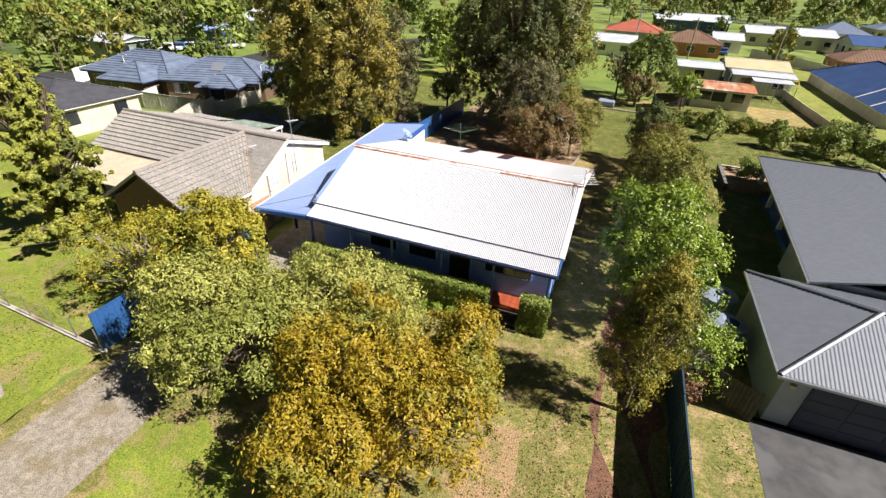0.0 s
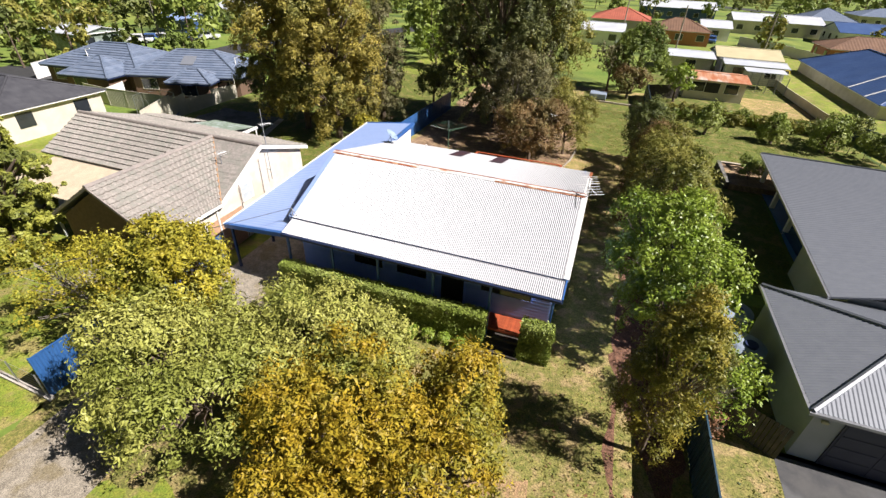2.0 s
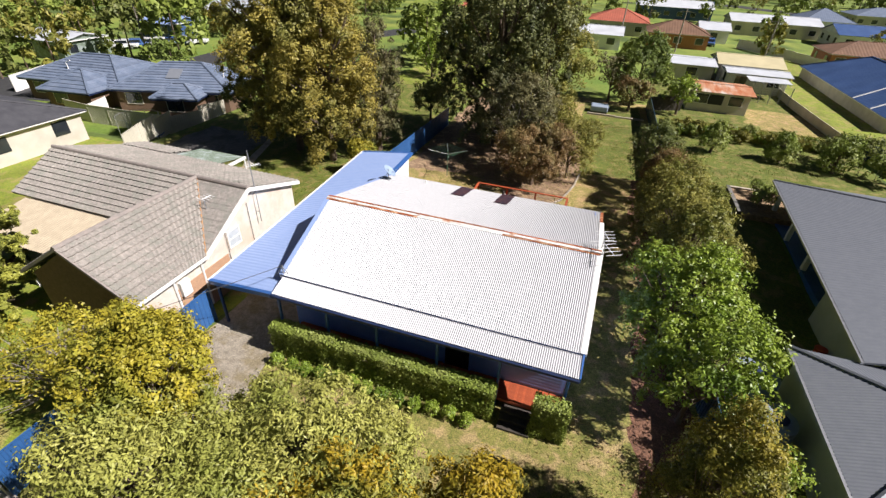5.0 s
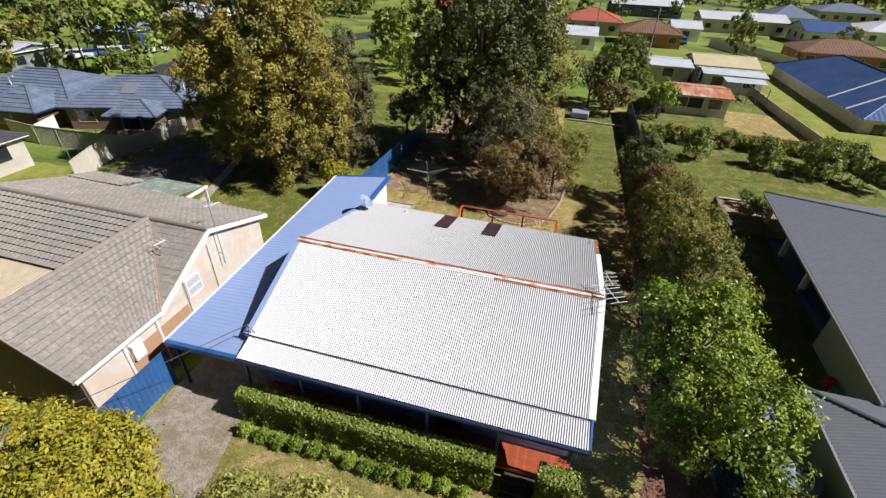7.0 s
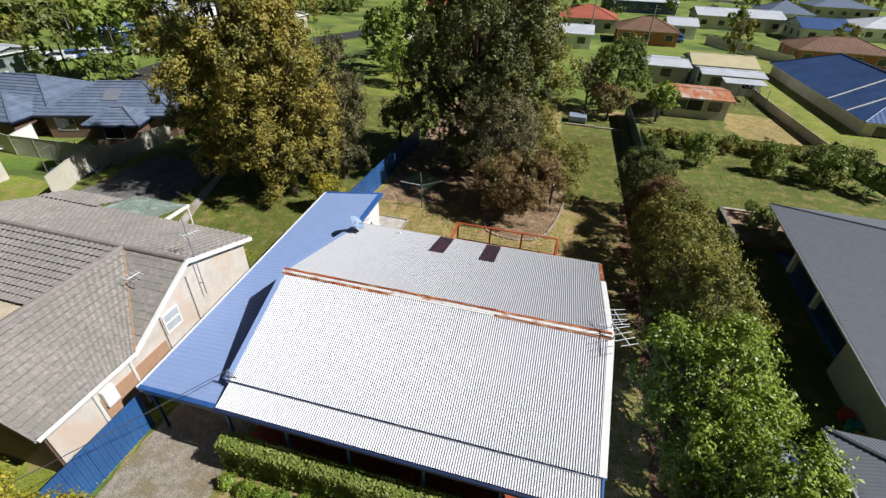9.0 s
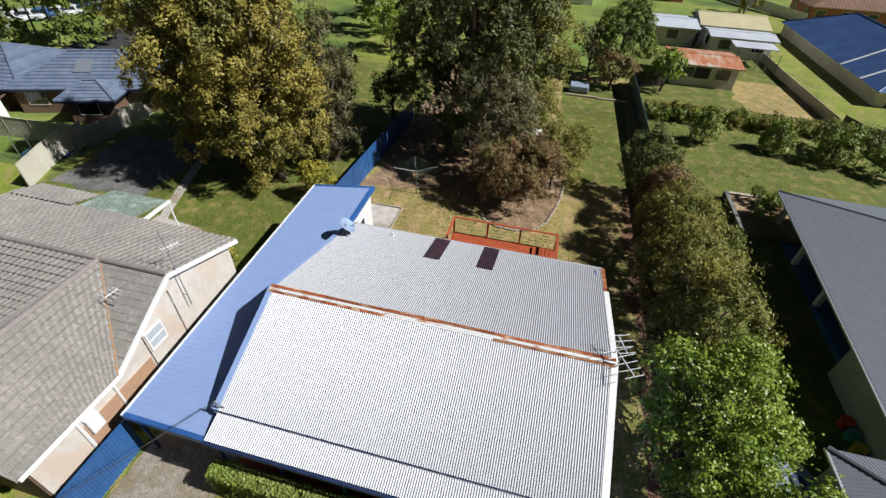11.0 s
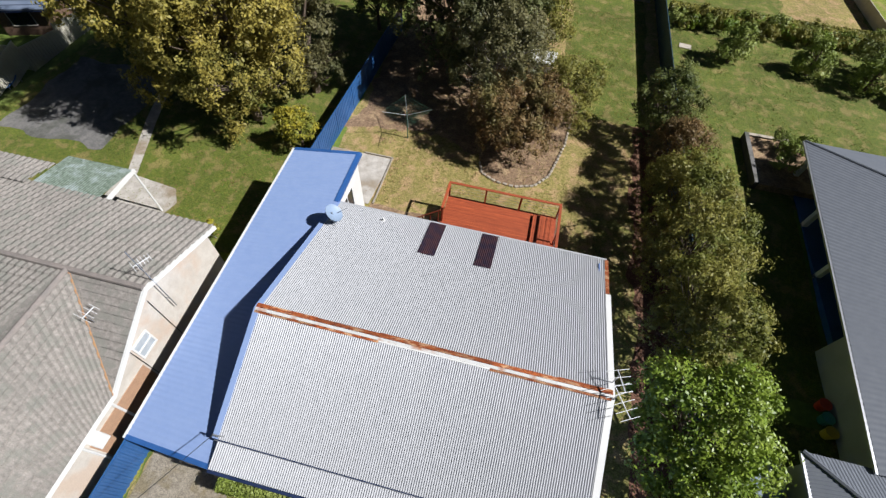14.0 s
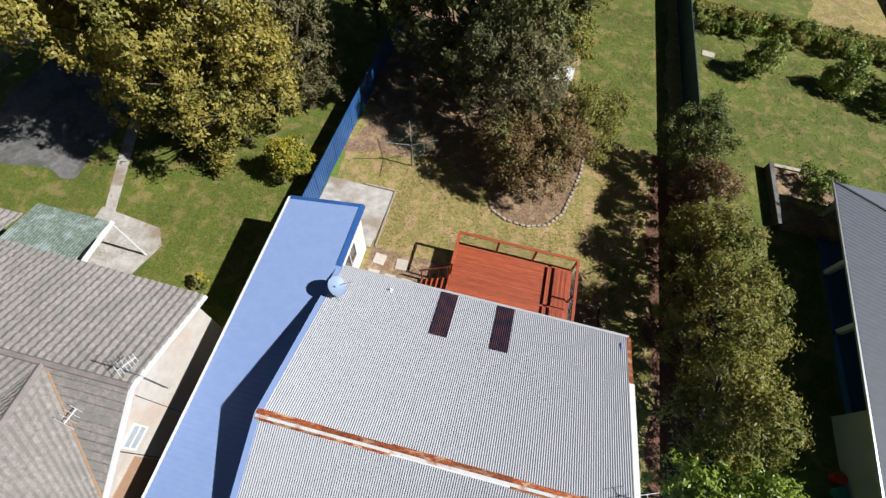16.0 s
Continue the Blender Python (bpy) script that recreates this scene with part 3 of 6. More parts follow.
def gable_wall(name, x0, x1, poly, material, parent, label=""):
    """A wall in a plane of constant x, from x0 to x1 thick."""
    bm = bmesh.new()
    a = [bm.verts.new((x0, y, z)) for y, z in poly]
    b = [bm.verts.new((x1, y, z)) for y, z in poly]
    bm.faces.new(a)
    bm.faces.new(b[::-1])
    for i in range(len(poly)):
        j = (i + 1) % len(poly)
        bm.faces.new((a[i], b[i], b[j], a[j]))
    bmesh.ops.recalc_face_normals(bm, faces=bm.faces)
    return part(name, bm, material, parent, label)


WY0, WY1 = -3.7, 5.95
side = [(WY0, 0), (WY1, 0), (WY1, BZ - 0.1), (0, RZ - 0.15), (WY0, RZ - 0.15 + WY0 * 0.414)]
gable_wall("wall", 11.75, 11.87, side, M["wallblue"], house)
gable_wall("wall", 0.13, 0.25, side, M["wallblue"], house)
part("wall", B(0.25, 11.75, WY1 - 0.12, WY1, 0, BZ - 0.14), M["wallblue"], house)
front = part("wall", B(0.25, 11.75, WY0, WY0 + 0.12, 0, 3.3), M["wallblue"], house, "blue weatherboard front wall")
board = B(-5.78, 5.78, -0.018, 0.0, -0.075, 0.085)
bmesh.ops.translate(board, verts=[v for v in board.verts if v.co.z > 0], vec=(0, 0.012, 0))
b0 = part("board", board, M["wallblue"], front)
b0.matrix_local = pose(6.0, WY0 - 0.004, 0.75)
for i in range(1, 15):
    piece("board", b0.data, front, pose(6.0, WY0 - 0.004, 0.75 + 0.165 * i))
sideb = B(-0.018, 0.0, -4.3, 4.3, -0.075, 0.085)
s0 = None
for i in range(20):
    m = pose(11.892, 1.6, 0.5 + 0.165 * i)
    if s0 is None:
        s0 = part("board", sideb, M["wallblue"], house)
        s0.matrix_local = m
    else:
        piece("board", s0.data, house, m)
part("roof", slab(slab(bmesh.new(), [(XL, 0, RZ - 0.03), (XR, 0, RZ - 0.03), (XR, FY - 0.05, FZ - 0.05), (XL, FY - 0.05, FZ - 0.05)], 0.06), [(XL + 0.3, BY - 0.05, BZ - 0.03), (XR + 0.1, BY - 0.05, BZ - 0.03), (XR, 0.01, RZ - 0.03), (XL, 0.01, RZ - 0.03)], 0.06), M["steel"], house)
sheet("roof_sheet", [(XL, FY, FZ), (XR, FY, FZ), (XR, -0.02, RZ), (XL, -0.02, RZ)], M["zinc"], house, label="silver grey corrugated front roof sheets")
sheet("roof_sheet", [(XR + 0.08, BY, BZ), (XL + 0.32, BY, BZ), (XL, 0.02, RZ), (XR, 0.02, RZ)], M["zinc"], house, label="silver grey corrugated back roof sheets")
sheet("roof_sheet", [(XL + 0.12, EY, EZ), (XR, EY, EZ), (XR, FY + 0.1, FZ - 0.02), (XL + 0.12, FY + 0.1, FZ - 0.02)], M["zinc"], house, label="silver corrugated veranda roof sheets")
part("step_flashing", B(XL, XR, FY - 0.03, FY + 0.0, FZ - 0.085, FZ - 0.012), M["navy"], house)
# navy in place of the trim blue: the gutter's shaded side is painted in
part("gutter", B(XL + 0.1, XR + 0.02, EY - 0.11, EY - 0.005, EZ - 0.14, EZ - 0.02, bev=0.015), M["navy"], house, "veranda gutter in navy, its shaded side put into the colour")
part("gutter", B(XL + 0.3, XR + 0.12, BY + 0.005, BY + 0.11, BZ - 0.13, BZ - 0.025, bev=0.015), M["zinc"], house, "grey back gutter")


def cap(name, pts, w, th, material, parent, label="", dz=0.0):
    """A flashing strip along a line, w wide in the given direction."""
    (a, b), d = pts, Vector(w)
    a, b = Vector(a), Vector(b)
    bm = bmesh.new()
    slab(bm, [a, b, b + d, a + d], th)
    return part(name, bm, material, parent, label)


SF, SB = (RZ - FZ) / -FY, (RZ - BZ) / BY
edges = [XL - 0.03, 2.1, 4.4, 6.3, 8.2, 10.4, XR + 0.02]
for i, (xa, xb) in enumerate(zip(edges, edges[1:])):
    up = 0.035 + 0.006 * (i % 2)
    wide = (0.17, 0.15, 0.18, 0.16, 0.14, 0.17)[i]
    cap("ridge_cap", ((xa, 0, RZ + up), (xb + 0.03, 0, RZ + up)), (0, wide, -wide * SB), 0.02, M["rust"], house, "rusted orange ridge capping")
    cap("ridge_cap", ((xa, -0.1, RZ + up - 0.1 * SF), (xb + 0.03, -0.1, RZ + up - 0.1 * SF)), (0, 0.09, 0.09 * SF), 0.02, M["rustwhite"], house, "worn white ridge roll")
    if i in (0, 1, 4, 5):
        cap("ridge_cap", ((xa, -0.18, RZ + 0.028 - 0.18 * SF), (xb, -0.18, RZ + 0.028 - 0.18 * SF)), (0, 0.075, 0.075 * SF), 0.015, M["rust"], house, "rusted lower edge of the capping")
    else:
        cap("ridge_cap", ((xa, -0.15, RZ + 0.028 - 0.15 * SF), (xb, -0.15, RZ + 0.028 - 0.15 * SF)), (0, 0.05, 0.05 * SF), 0.015, M["white"], house, "white lower edge of the capping")
cap("barge_cap", ((XR - 0.1, FY, FZ + 0.025), (XR - 0.1, 0, RZ + 0.025)), (0.22, 0, 0), 0.12, M["white"], house, "white barge capping")
cap("barge_cap", ((XR - 0.09, 0, RZ + 0.025), (XR - 0.02, 4.3, RZ - 4.3 * SB + 0.025)), (0.2, 0, 0), 0.12, M["white"], house, "white barge capping")
cap("barge_board", ((XR - 0.02, 4.32, RZ - 4.32 * SB + 0.02), (XR + 0.02, BY, BZ + 0.02)), (0.15, 0, 0), 0.16, M["rust"], house, "rusted red barge board")
cap("barge_cap", ((XL - 0.08, FY, FZ + 0.025), (XL - 0.08, 0, RZ + 0.025)), (0.2, 0, 0), 0.14, M["bluezinc"], house, "pale blue barge capping")
cap("barge_cap", ((XL - 0.08, 0, RZ + 0.025), (XL + 0.22, BY, BZ + 0.025)), (0.2, 0, 0), 0.14, M["bluezinc"], house, "pale blue barge capping")
cap("barge_board", ((XR + 0.005, EY, EZ + 0.01), (XR + 0.005, FY, FZ)), (0.06, 0, 0), 0.2, M["blue"], house, "blue veranda barge board")
for x0 in (4.52, 6.85):
    y0, y1 = 4.25, BY - 0.02
    sk = sheet("roof_light", [(x0 + 0.06 + 0.7, y1, RZ - y1 * SB + 0.034), (x0 + 0.06, y1, RZ - y1 * SB + 0.034), (x0, y0, RZ - y0 * SB + 0.034), (x0 + 0.7, y0, RZ - y0 * SB + 0.034)], M["skylight"], house, label="dark smoky clear roof sheet")
# front veranda
part("veranda_floor", B(0.3, 11.95, EY + 0.25, WY0 - 0.03, 0.40, 0.50), M["deck"], house, "red stained timber veranda floor")
plank = B(-0.045, 0.045, -0.47, 0.47, -0.011, 0.011)
pl = part("plank", plank, M["deck"], house)
pl.matrix_local = pose(0.4, -4.2, 0.513)
for i in range(1, 120):
    piece("plank", pl.data, house, pose(0.4 + 0.0968 * i, -4.2, 0.513))
for x0 in (0.12, 2.35, 4.55, 7.05, 9.45, 11.85):
    part("post", B(x0 - 0.05, x0 + 0.05, EY + 0.2, EY + 0.3, 0, EZ + 0.0, bev=0.008), M["blue"], house)
part("beam", B(0.05, 12.0, EY + 0.2, EY + 0.28, EZ - 0.16, EZ - 0.03), M["blue"], house)


def window(parent, x0, x1, y, z0, z1, out=-1, frame="white", bars=1):
    """A window in a wall of constant y: frame, sill and panes, proud of the wall."""
    # near-black backing, painted to stand for the unlit room
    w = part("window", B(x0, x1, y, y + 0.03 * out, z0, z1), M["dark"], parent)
    f = 0.05
    fr = bmesh.new()
    for a in ((x0 - f, x1 + f, z0 - f, z0), (x0 - f, x1 + f, z1, z1 + f), (x0 - f, x0, z0, z1), (x1, x1 + f, z0, z1)):
        box(fr, a[0], a[1], y, y + 0.06 * out, a[2], a[3])
    part("frame", fr, M[frame], w)
    for i in range(bars + 1):
        a, b = x0 + (x1 - x0) * i / (bars + 1), x0 + (x1 - x0) * (i + 1) / (bars + 1)
        part("pane", B(a + 0.02, b - 0.02, y + 0.032 * out, y + 0.042 * out, z0 + 0.02, z1 - 0.02), M["glass"], w)
    return w


yw = WY0 - 0.022
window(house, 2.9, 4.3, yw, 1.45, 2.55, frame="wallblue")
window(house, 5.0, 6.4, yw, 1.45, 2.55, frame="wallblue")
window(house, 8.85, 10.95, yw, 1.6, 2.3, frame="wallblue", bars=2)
# a flat near-black panel paints the shaded room behind the doorway
dr = part("door", B(7.1, 8.1, yw - 0.03, yw, 0.5, 2.55), M["dark"], house, "front doorway, unlit inside painted as a near-black panel")
part("frame", B(7.02, 7.1, yw - 0.05, yw, 0.5, 2.63), M["wallblue"], dr)
part("frame", B(8.1, 8.18, yw - 0.05, yw, 0.5, 2.63), M["wallblue"], dr)
for i in range(3):
    part("step", B(9.75, 10.95, EY + 0.2 - 0.3 * (i + 1), EY + 0.2 - 0.3 * i, 0, 0.38 - 0.13 * i, bev=0.01), M["timberfence"], house, "dark timber front step")

# carport and extension along the left side
ext = thing("carport", (0, 0, 0), "pale blue skillion-roofed carport and rendered extension", "carport")
cFL, cFR, cBR, cBL = (-3.33, -4.72, 2.48), (0.16, -4.92, 2.9), (0.3, 9.2, 3.82), (-3.05, 9.0, 3.45)
part("roof", slab(bmesh.new(), [tuple(Vector(p) - Vector((0, 0, 0.025))) for p in (cFL, cFR, cBR, cBL)], 0.05), M["bluezinc"], ext)
sheet("roof_sheet", [cFL, cBL, cBR, cFR], M["bluezinc"], ext, pitch=0.19, amp=0.006, label="pale blue ribbed roof sheets")
cap("trim", ((cFL[0], cFL[1] - 0.03, cFL[2] + 0.02), (cFR[0], cFR[1] - 0.03, cFR[2] + 0.02)), (0, 0.16, 0.012), 0.2, M["blue"], ext, "blue front fascia")
cap("trim", ((cBL[0], cBL[1] - 0.13, cBL[2] + 0.012), (cBR[0], cBR[1] - 0.13, cBR[2] + 0.012)), (0, 0.17, 0.012), 0.18, M["blue"], ext, "blue back flashing")
cap("trim", ((0.12, 6.2, 3.645), (0.16, 9.2, 3.84)), (0.22, 0, 0.0), 0.15, M["blue"], ext, "blue side flashing")
cap("trim", ((0.0, -4.9, 2.93), (0.0, -3.7, 3.0)), (0.24, 0, 0.02), 0.05, M["blue"], ext, "blue corner flashing")
cap("gutter", ((cFL[0] - 0.1, cFL[1], cFL[2] + 0.005), (cBL[0] - 0.1, cBL[1], cBL[2] + 0.005)), (0.1, 0, 0), 0.1, M["white"], ext, "white gutter")
for yy in (-4.5, -2.0, 0.6):
    part("post", B(-3.2, -3.1, yy - 0.05, yy + 0.05, 0, 2.45 + 0.07 * (yy + 4.7)), M["navy"], ext)
gable_wall("wall", 0.02, 0.14, [(2.6, 0), (9.05, 0), (9.05, 3.68), (2.6, 3.3)], M["white"], ext, "white rendered side wall")
gable_wall("wall", -3.05, -2.93, [(2.6, 0), (9.05, 0), (9.05, 3.35), (2.6, 2.9)], M["white"], ext)
part("wall", B(-2.93, 0.02, 8.93, 9.05, 0, 3.4), M["white"], ext, "white rendered back wall")
part("wall", B(-2.93, 0.02, 2.6, 2.72, 0, 2.95), M["navy"], ext, "dark roller door at the back of the carport")
w = part("window", B(0.14, 0.165, 6.7, 7.9, 1.5, 2.7), M["glass"], ext, "dark sliding window in a white frame")
for a in ((6.64, 6.7, 1.44, 2.76), (7.9, 7.96, 1.44, 2.76), (7.27, 7.33, 1.5, 2.7), (6.7, 7.9, 1.44, 1.5), (6.7, 7.9, 2.7, 2.76)):
    part("frame", B(0.14, 0.19, *a), M["white"], w)

# dish, aerials, service mast
dish = thing("satellite_dish", (0.62, 5.05, RZ - 5.05 * SB), "grey satellite dish on a tripod on the roof", "satellite dish")
bm = bmesh.new()
bmesh.ops.create_uvsphere(bm, u_segments=32, v_segments=24, radius=0.8)
bmesh.ops.delete(bm, geom=[v for v in bm.verts if v.co.z > -0.665], context="VERTS")
for v in bm.verts:
    v.co.z += 0.72
bmesh.ops.solidify(bm, geom=bm.faces, thickness=0.012)
d = part("reflector", bm, M["dishgrey"], dish)
d.matrix_local = pose(0.05, 0.0, 0.5, 0, 40, 15) @ Matrix.Diagonal((1.03, 1.03, 1, 1))
part("mast", tube(bmesh.new(), [(0, -0.05, 0), (0, -0.05, 0.6)], 0.025), M["steel"], dish)
part("brace", tube(bmesh.new(), [(0.2, -0.4, 0.05), (0, -0.05, 0.45)], 0.015), M["steel"], dish)
part("brace", tube(bmesh.new(), [(-0.15, -0.45, 0.05), (0, -0.05, 0.45)], 0.015), M["steel"], dish)
part("feed_arm", tube(bmesh.new(), [(0.0, 0.1, 0.3), (0.5, 0.25, 0.62), (0.58, 0.28, 0.68)], 0.012), M["steel"], dish)


def aerial(at, h, label, turn=0.0, n=9, length=1.3, wide=0.4):
    """A mast with a boom that carries a row of cross elements."""
    a = thing("tv_aerial", at, label, "aerial", turn=turn)
    part("mast", tube(bmesh.new(), [(0, 0, -0.05), (0, 0, h)], 0.022), M["steel"], a)
    part("boom", tube(bmesh.new(), [(-length * 0.25, 0, h), (length * 0.75, 0, h)], 0.018, 6), M["alloy"], a)
    for i in range(n):
        x0 = -length * 0.25 + length * i / (n - 1)
        w = wide * (1 - 0.45 * i / n)
        part("element", tube(bmesh.new(), [(x0, -w, h), (x0, w, h)], 0.011, 5), M["alloy"], a)
    return a


aerial((12.2, -0.1, RZ - 0.3), 0.75, "silver aluminium television aerial on the gable end", -62, 5, 1.0, 0.5)
aerial((12.16, 0.45, RZ - 0.4), 1.0, "silver aluminium television aerial on the gable end", -70, 4, 0.7, 0.38)
mast = thing("service_mast", (0.05, -4.0, FZ), "grey steel power service bracket on the roof edge", "bracket")
part("mast", tube(bmesh.new(), [(0, 0, -0.1), (0, 0, 0.45)], 0.025), M["steel"], mast)
part("arm", tube(bmesh.new(), [(0, 0, 0.4), (-0.25, -0.05, 0.0)], 0.018), M["steel"], mast)
part("arm", tube(bmesh.new(), [(0, 0, 0.4), (0.2, 0.05, 0.05)], 0.018), M["steel"], mast)
cable = thing("service_cable", (0.05, -4.0, FZ + 0.42), "thin black overhead service cable to the roof bracket", "cable")
part("line", tube(bmesh.new(), [(-9.0 * q / 12, -17.0 * q / 12, 2.6 * q / 12 - 0.5 * math.sin(math.pi * q / 12)) for q in range(13)], 0.012, 5), M["dark"], cable)
vent = thing("roof_vent", (2.6, 5.7, RZ - 5.7 * SB), "small white pipe vent on the roof", "vent")
part("pipe", tube(bmesh.new(), [(0, 0, -0.05), (0, 0, 0.16)], 0.04), M["white"], vent)
part("collar", tube(bmesh.new(), [(0, 0, 0), (0, 0, 0.03)], 0.08), M["white"], vent)

# ---- back deck ----
deck = thing("deck", (0, 0, 0), "red stained timber deck with railing and bench", "deck")
DX0, DX1, DY0, DY1, DZ = 4.6, 10.35, 6.4, 10.05, 1.15
part("joists", B(DX0 + 0.05, DX1 - 0.05, DY0, DY1 - 0.05, DZ - 0.2, DZ - 0.03), M["timberfence"], deck)
plank = B(-(DX1 - DX0) / 2, (DX1 - DX0) / 2, -0.045, 0.045, -0.012, 0.012)
pl = part("plank", plank, M["deck"], deck)
pl.matrix_local = pose((DX0 + DX1) / 2, DY0 + 0.05, DZ - 0.012)
for i in range(1, 38):
    piece("plank", pl.data, deck, pose((DX0 + DX1) / 2, DY0 + 0.05 + 0.0968 * i, DZ - 0.012))
for x0 in (DX0 + 0.1, 7.5, DX1 - 0.1):
    for y0 in (DY0 + 0.3, DY1 - 0.1):
        part("pier", B(x0 - 0.06, x0 + 0.06, y0 - 0.06, y0 + 0.06, 0, DZ - 0.2), M["timberfence"], deck)
RH = 2.2
for x0, y0 in ((DX0 + 0.05, DY1 - 0.05), (6.55, DY1 - 0.05), (8.35, DY1 - 0.05), (DX1 - 0.05, DY1 - 0.05), (DX0 + 0.05, 8.3), (DX1 - 0.05, 8.3), (DX1 - 0.05, 6.6)):
    part("post", B(x0 - 0.045, x0 + 0.045, y0 - 0.045, y0 + 0.045, DZ, RH), M["deck"], deck)
part("rail", B(DX0, DX1, DY1 - 0.12, DY1 + 0.02, RH, RH + 0.04, bev=0.006), M["deck"], deck)
part("rail", B(DX0 - 0.02, DX0 + 0.12, 8.25, DY1 - 0.12, RH, RH + 0.04, bev=0.006), M["deck"], deck)
part("rail", B(DX1 - 0.12, DX1 + 0.02, 6.5, DY1 - 0.12, RH, RH + 0.04, bev=0.006), M["deck"], deck)
for k in range(4):
    zz = DZ + 0.2 + 0.22 * k
    part("wire", tube(bmesh.new(), [(DX0, DY1 - 0.05, zz), (DX1, DY1 - 0.05, zz)], 0.006, 5), M["steel"], deck)
    part("wire", tube(bmesh.new(), [(DX1 - 0.05, 6.5, zz), (DX1 - 0.05, DY1, zz)], 0.006, 5), M["steel"], deck)
bench = part("bench", B(9.12, 10.15, 6.6, 7.75, DZ, DZ + 0.1), M["deck"], deck, "built-in red timber bench")
bench2 = part("bench", B(9.12, 10.15, 7.85, 9.85, DZ, DZ + 0.12), M["deck"], deck, "built-in red timber bench")
slat = part("slat", B(-0.04, 0.04, -0.97, 0.97, 0, 0.02), M["deck"], bench2)
slat.matrix_local = pose(9.18, 8.85, DZ + 0.12)
for i in range(1, 11):
    piece("slat", slat.data, bench2, pose(9.18 + 0.0925 * i, 8.85, DZ + 0.12))
slat = part("slat", B(-0.04, 0.04, -0.55, 0.55, 0, 0.02), M["deck"], bench)
slat.matrix_local = pose(9.18, 7.18, DZ + 0.1)
for i in range(1, 11):
    piece("slat", slat.data, bench, pose(9.18 + 0.0925 * i, 7.18, DZ + 0.1))
for i in range(5):
    part("stair_tread", B(DX0 - 0.26 * (i + 1), DX0 - 0.26 * i - 0.03, 6.95, 8.1, DZ - 0.19 * (i + 1) - 0.04, DZ - 0.19 * (i + 1)), M["deck"], deck)
for y0 in (6.95, 8.06):
    part("stringer", slab(bmesh.new(), [(DX0, y0, DZ - 0.02), (DX0, y0 + 0.04, DZ - 0.02), (DX0 - 1.35, y0 + 0.04, 0.1), (DX0 - 1.35, y0, 0.1)], 0.2), M["deck"], deck)
part("stair_rail", tube(bmesh.new(), [(DX0, 8.1, RH), (DX0 - 1.4, 8.1, 1.05)], 0.04, 6), M["deck"], deck)
for k in range(4):
    xx = DX0 - 0.1 - 0.4 * k
    part("baluster", B(xx - 0.025, xx + 0.025, 8.08, 8.13, max(0.0, DZ - 0.75 * (DX0 - xx) - 0.1), RH - 0.82 * (DX0 - xx)), M["deck"], deck)

for i, (x0, y0) in enumerate(((0.97, 8.67), (2.13, 8.66), (0.9, 7.75), (1.75, 7.7), (2.6, 7.65), (3.2, 7.6))):
    bm = B(-0.29, 0.29, -0.29, 0.29, 0, 0.05, bev=0.008)
    p = part("paver", bm, M["paver"])
    p.matrix_world = pose(x0, y0, 0.012, 0, 0, (i * 7) % 9 - 4)
    tagged(p, "square cream paver set in soil", "paver", "pavers behind the house")
edge = thing("slab_edging", (0, 0, 0), "weathered timber edging round the concrete slab", "edging")
part("board", B(0.5, 0.58, 9.3, 12.95, 0, 0.09), M["stone"], edge)
part("board", B(-1.2, 0.5, 12.9, 12.98, 0, 0.09), M["stone"], edge)

# garden bed with stone edging
bed = [(5.6, 14.1), (5.9, 13.2), (6.8, 12.75), (7.9, 12.65), (9.0, 13.0), (9.75, 14.0), (10.1, 15.4), (10.45, 17.0), (10.7, 20), (10.2, 24), (5, 24), (4.8, 17)]
flat("garden_bed", bed, 0.016, M["mulch"], "mulched garden bed under the shrubs", "garden bed")
edging = thing("garden_edging", (0, 0, 0), "curved edging of small pale stones", "edging")
st = None
rr = random.Random(5)
for (xa, ya), (xb, yb) in zip(bed[:9], bed[1:9]):
    k = max(1, int(math.hypot(xb - xa, yb - ya) / 0.28))
    for i in range(k):
        m = pose(xa + (xb - xa) * (i + 0.5) / k, ya + (yb - ya) * (i + 0.5) / k, 0.0, 0, 0, math.degrees(math.atan2(yb - ya, xb - xa)) + rr.uniform(-8, 8))
        if st is None:
            s0 = part("stone", B(-0.12, 0.12, -0.07, 0.07, 0, 0.11, bev=0.025), M["stone"], edging)
            s0.matrix_local = m
            st = s0.data
        else:
            piece("stone", st, edging, m)

plot = thing("garden_plot", (0, 0, 0), "soil plot framed by dark timber beside the deck", "garden plot")
part("soil", B(10.6, 12.1, 6.7, 8.85, 0, 0.06), M["mulch"], plot)
part("board", B(12.1, 12.17, 6.7, 8.9, 0, 0.16), M["timberfence"], plot)
part("board", B(10.6, 12.1, 8.85, 8.92, 0, 0.16), M["stone"], plot)

bp = part("paver", B(-0.45, 0.45, -0.3, 0.3, 0, 0.05, bev=0.008), M["paver"])
bp.matrix_world = pose(18.6, 30.8, ground_z(18.6, 30.8), 0, 0, -8)
tagged(bp, "pale rectangular paver lying in the back lawn", "paver")
be = thing("garden_sleeper", (13.0, 36.7, 0), "pale timber sleeper edge along the back bed", "edging")
part("board", B(-3.0, 0.0, 0.28, 0.45, 0, 0.2, bev=0.02), M["stone"], be)
part("board", B(0.02, 3.0, 0.1, 0.27, 0, 0.2, bev=0.02), M["stone"], be)
stk = thing("covered_stack", (11.2, 38.6, 0), "low stack under a grey-blue sheet by the back fence", "stack")
part("pallet", B(-0.9, 0.9, -0.7, 0.7, 0, 0.14), M["timberfence"], stk)
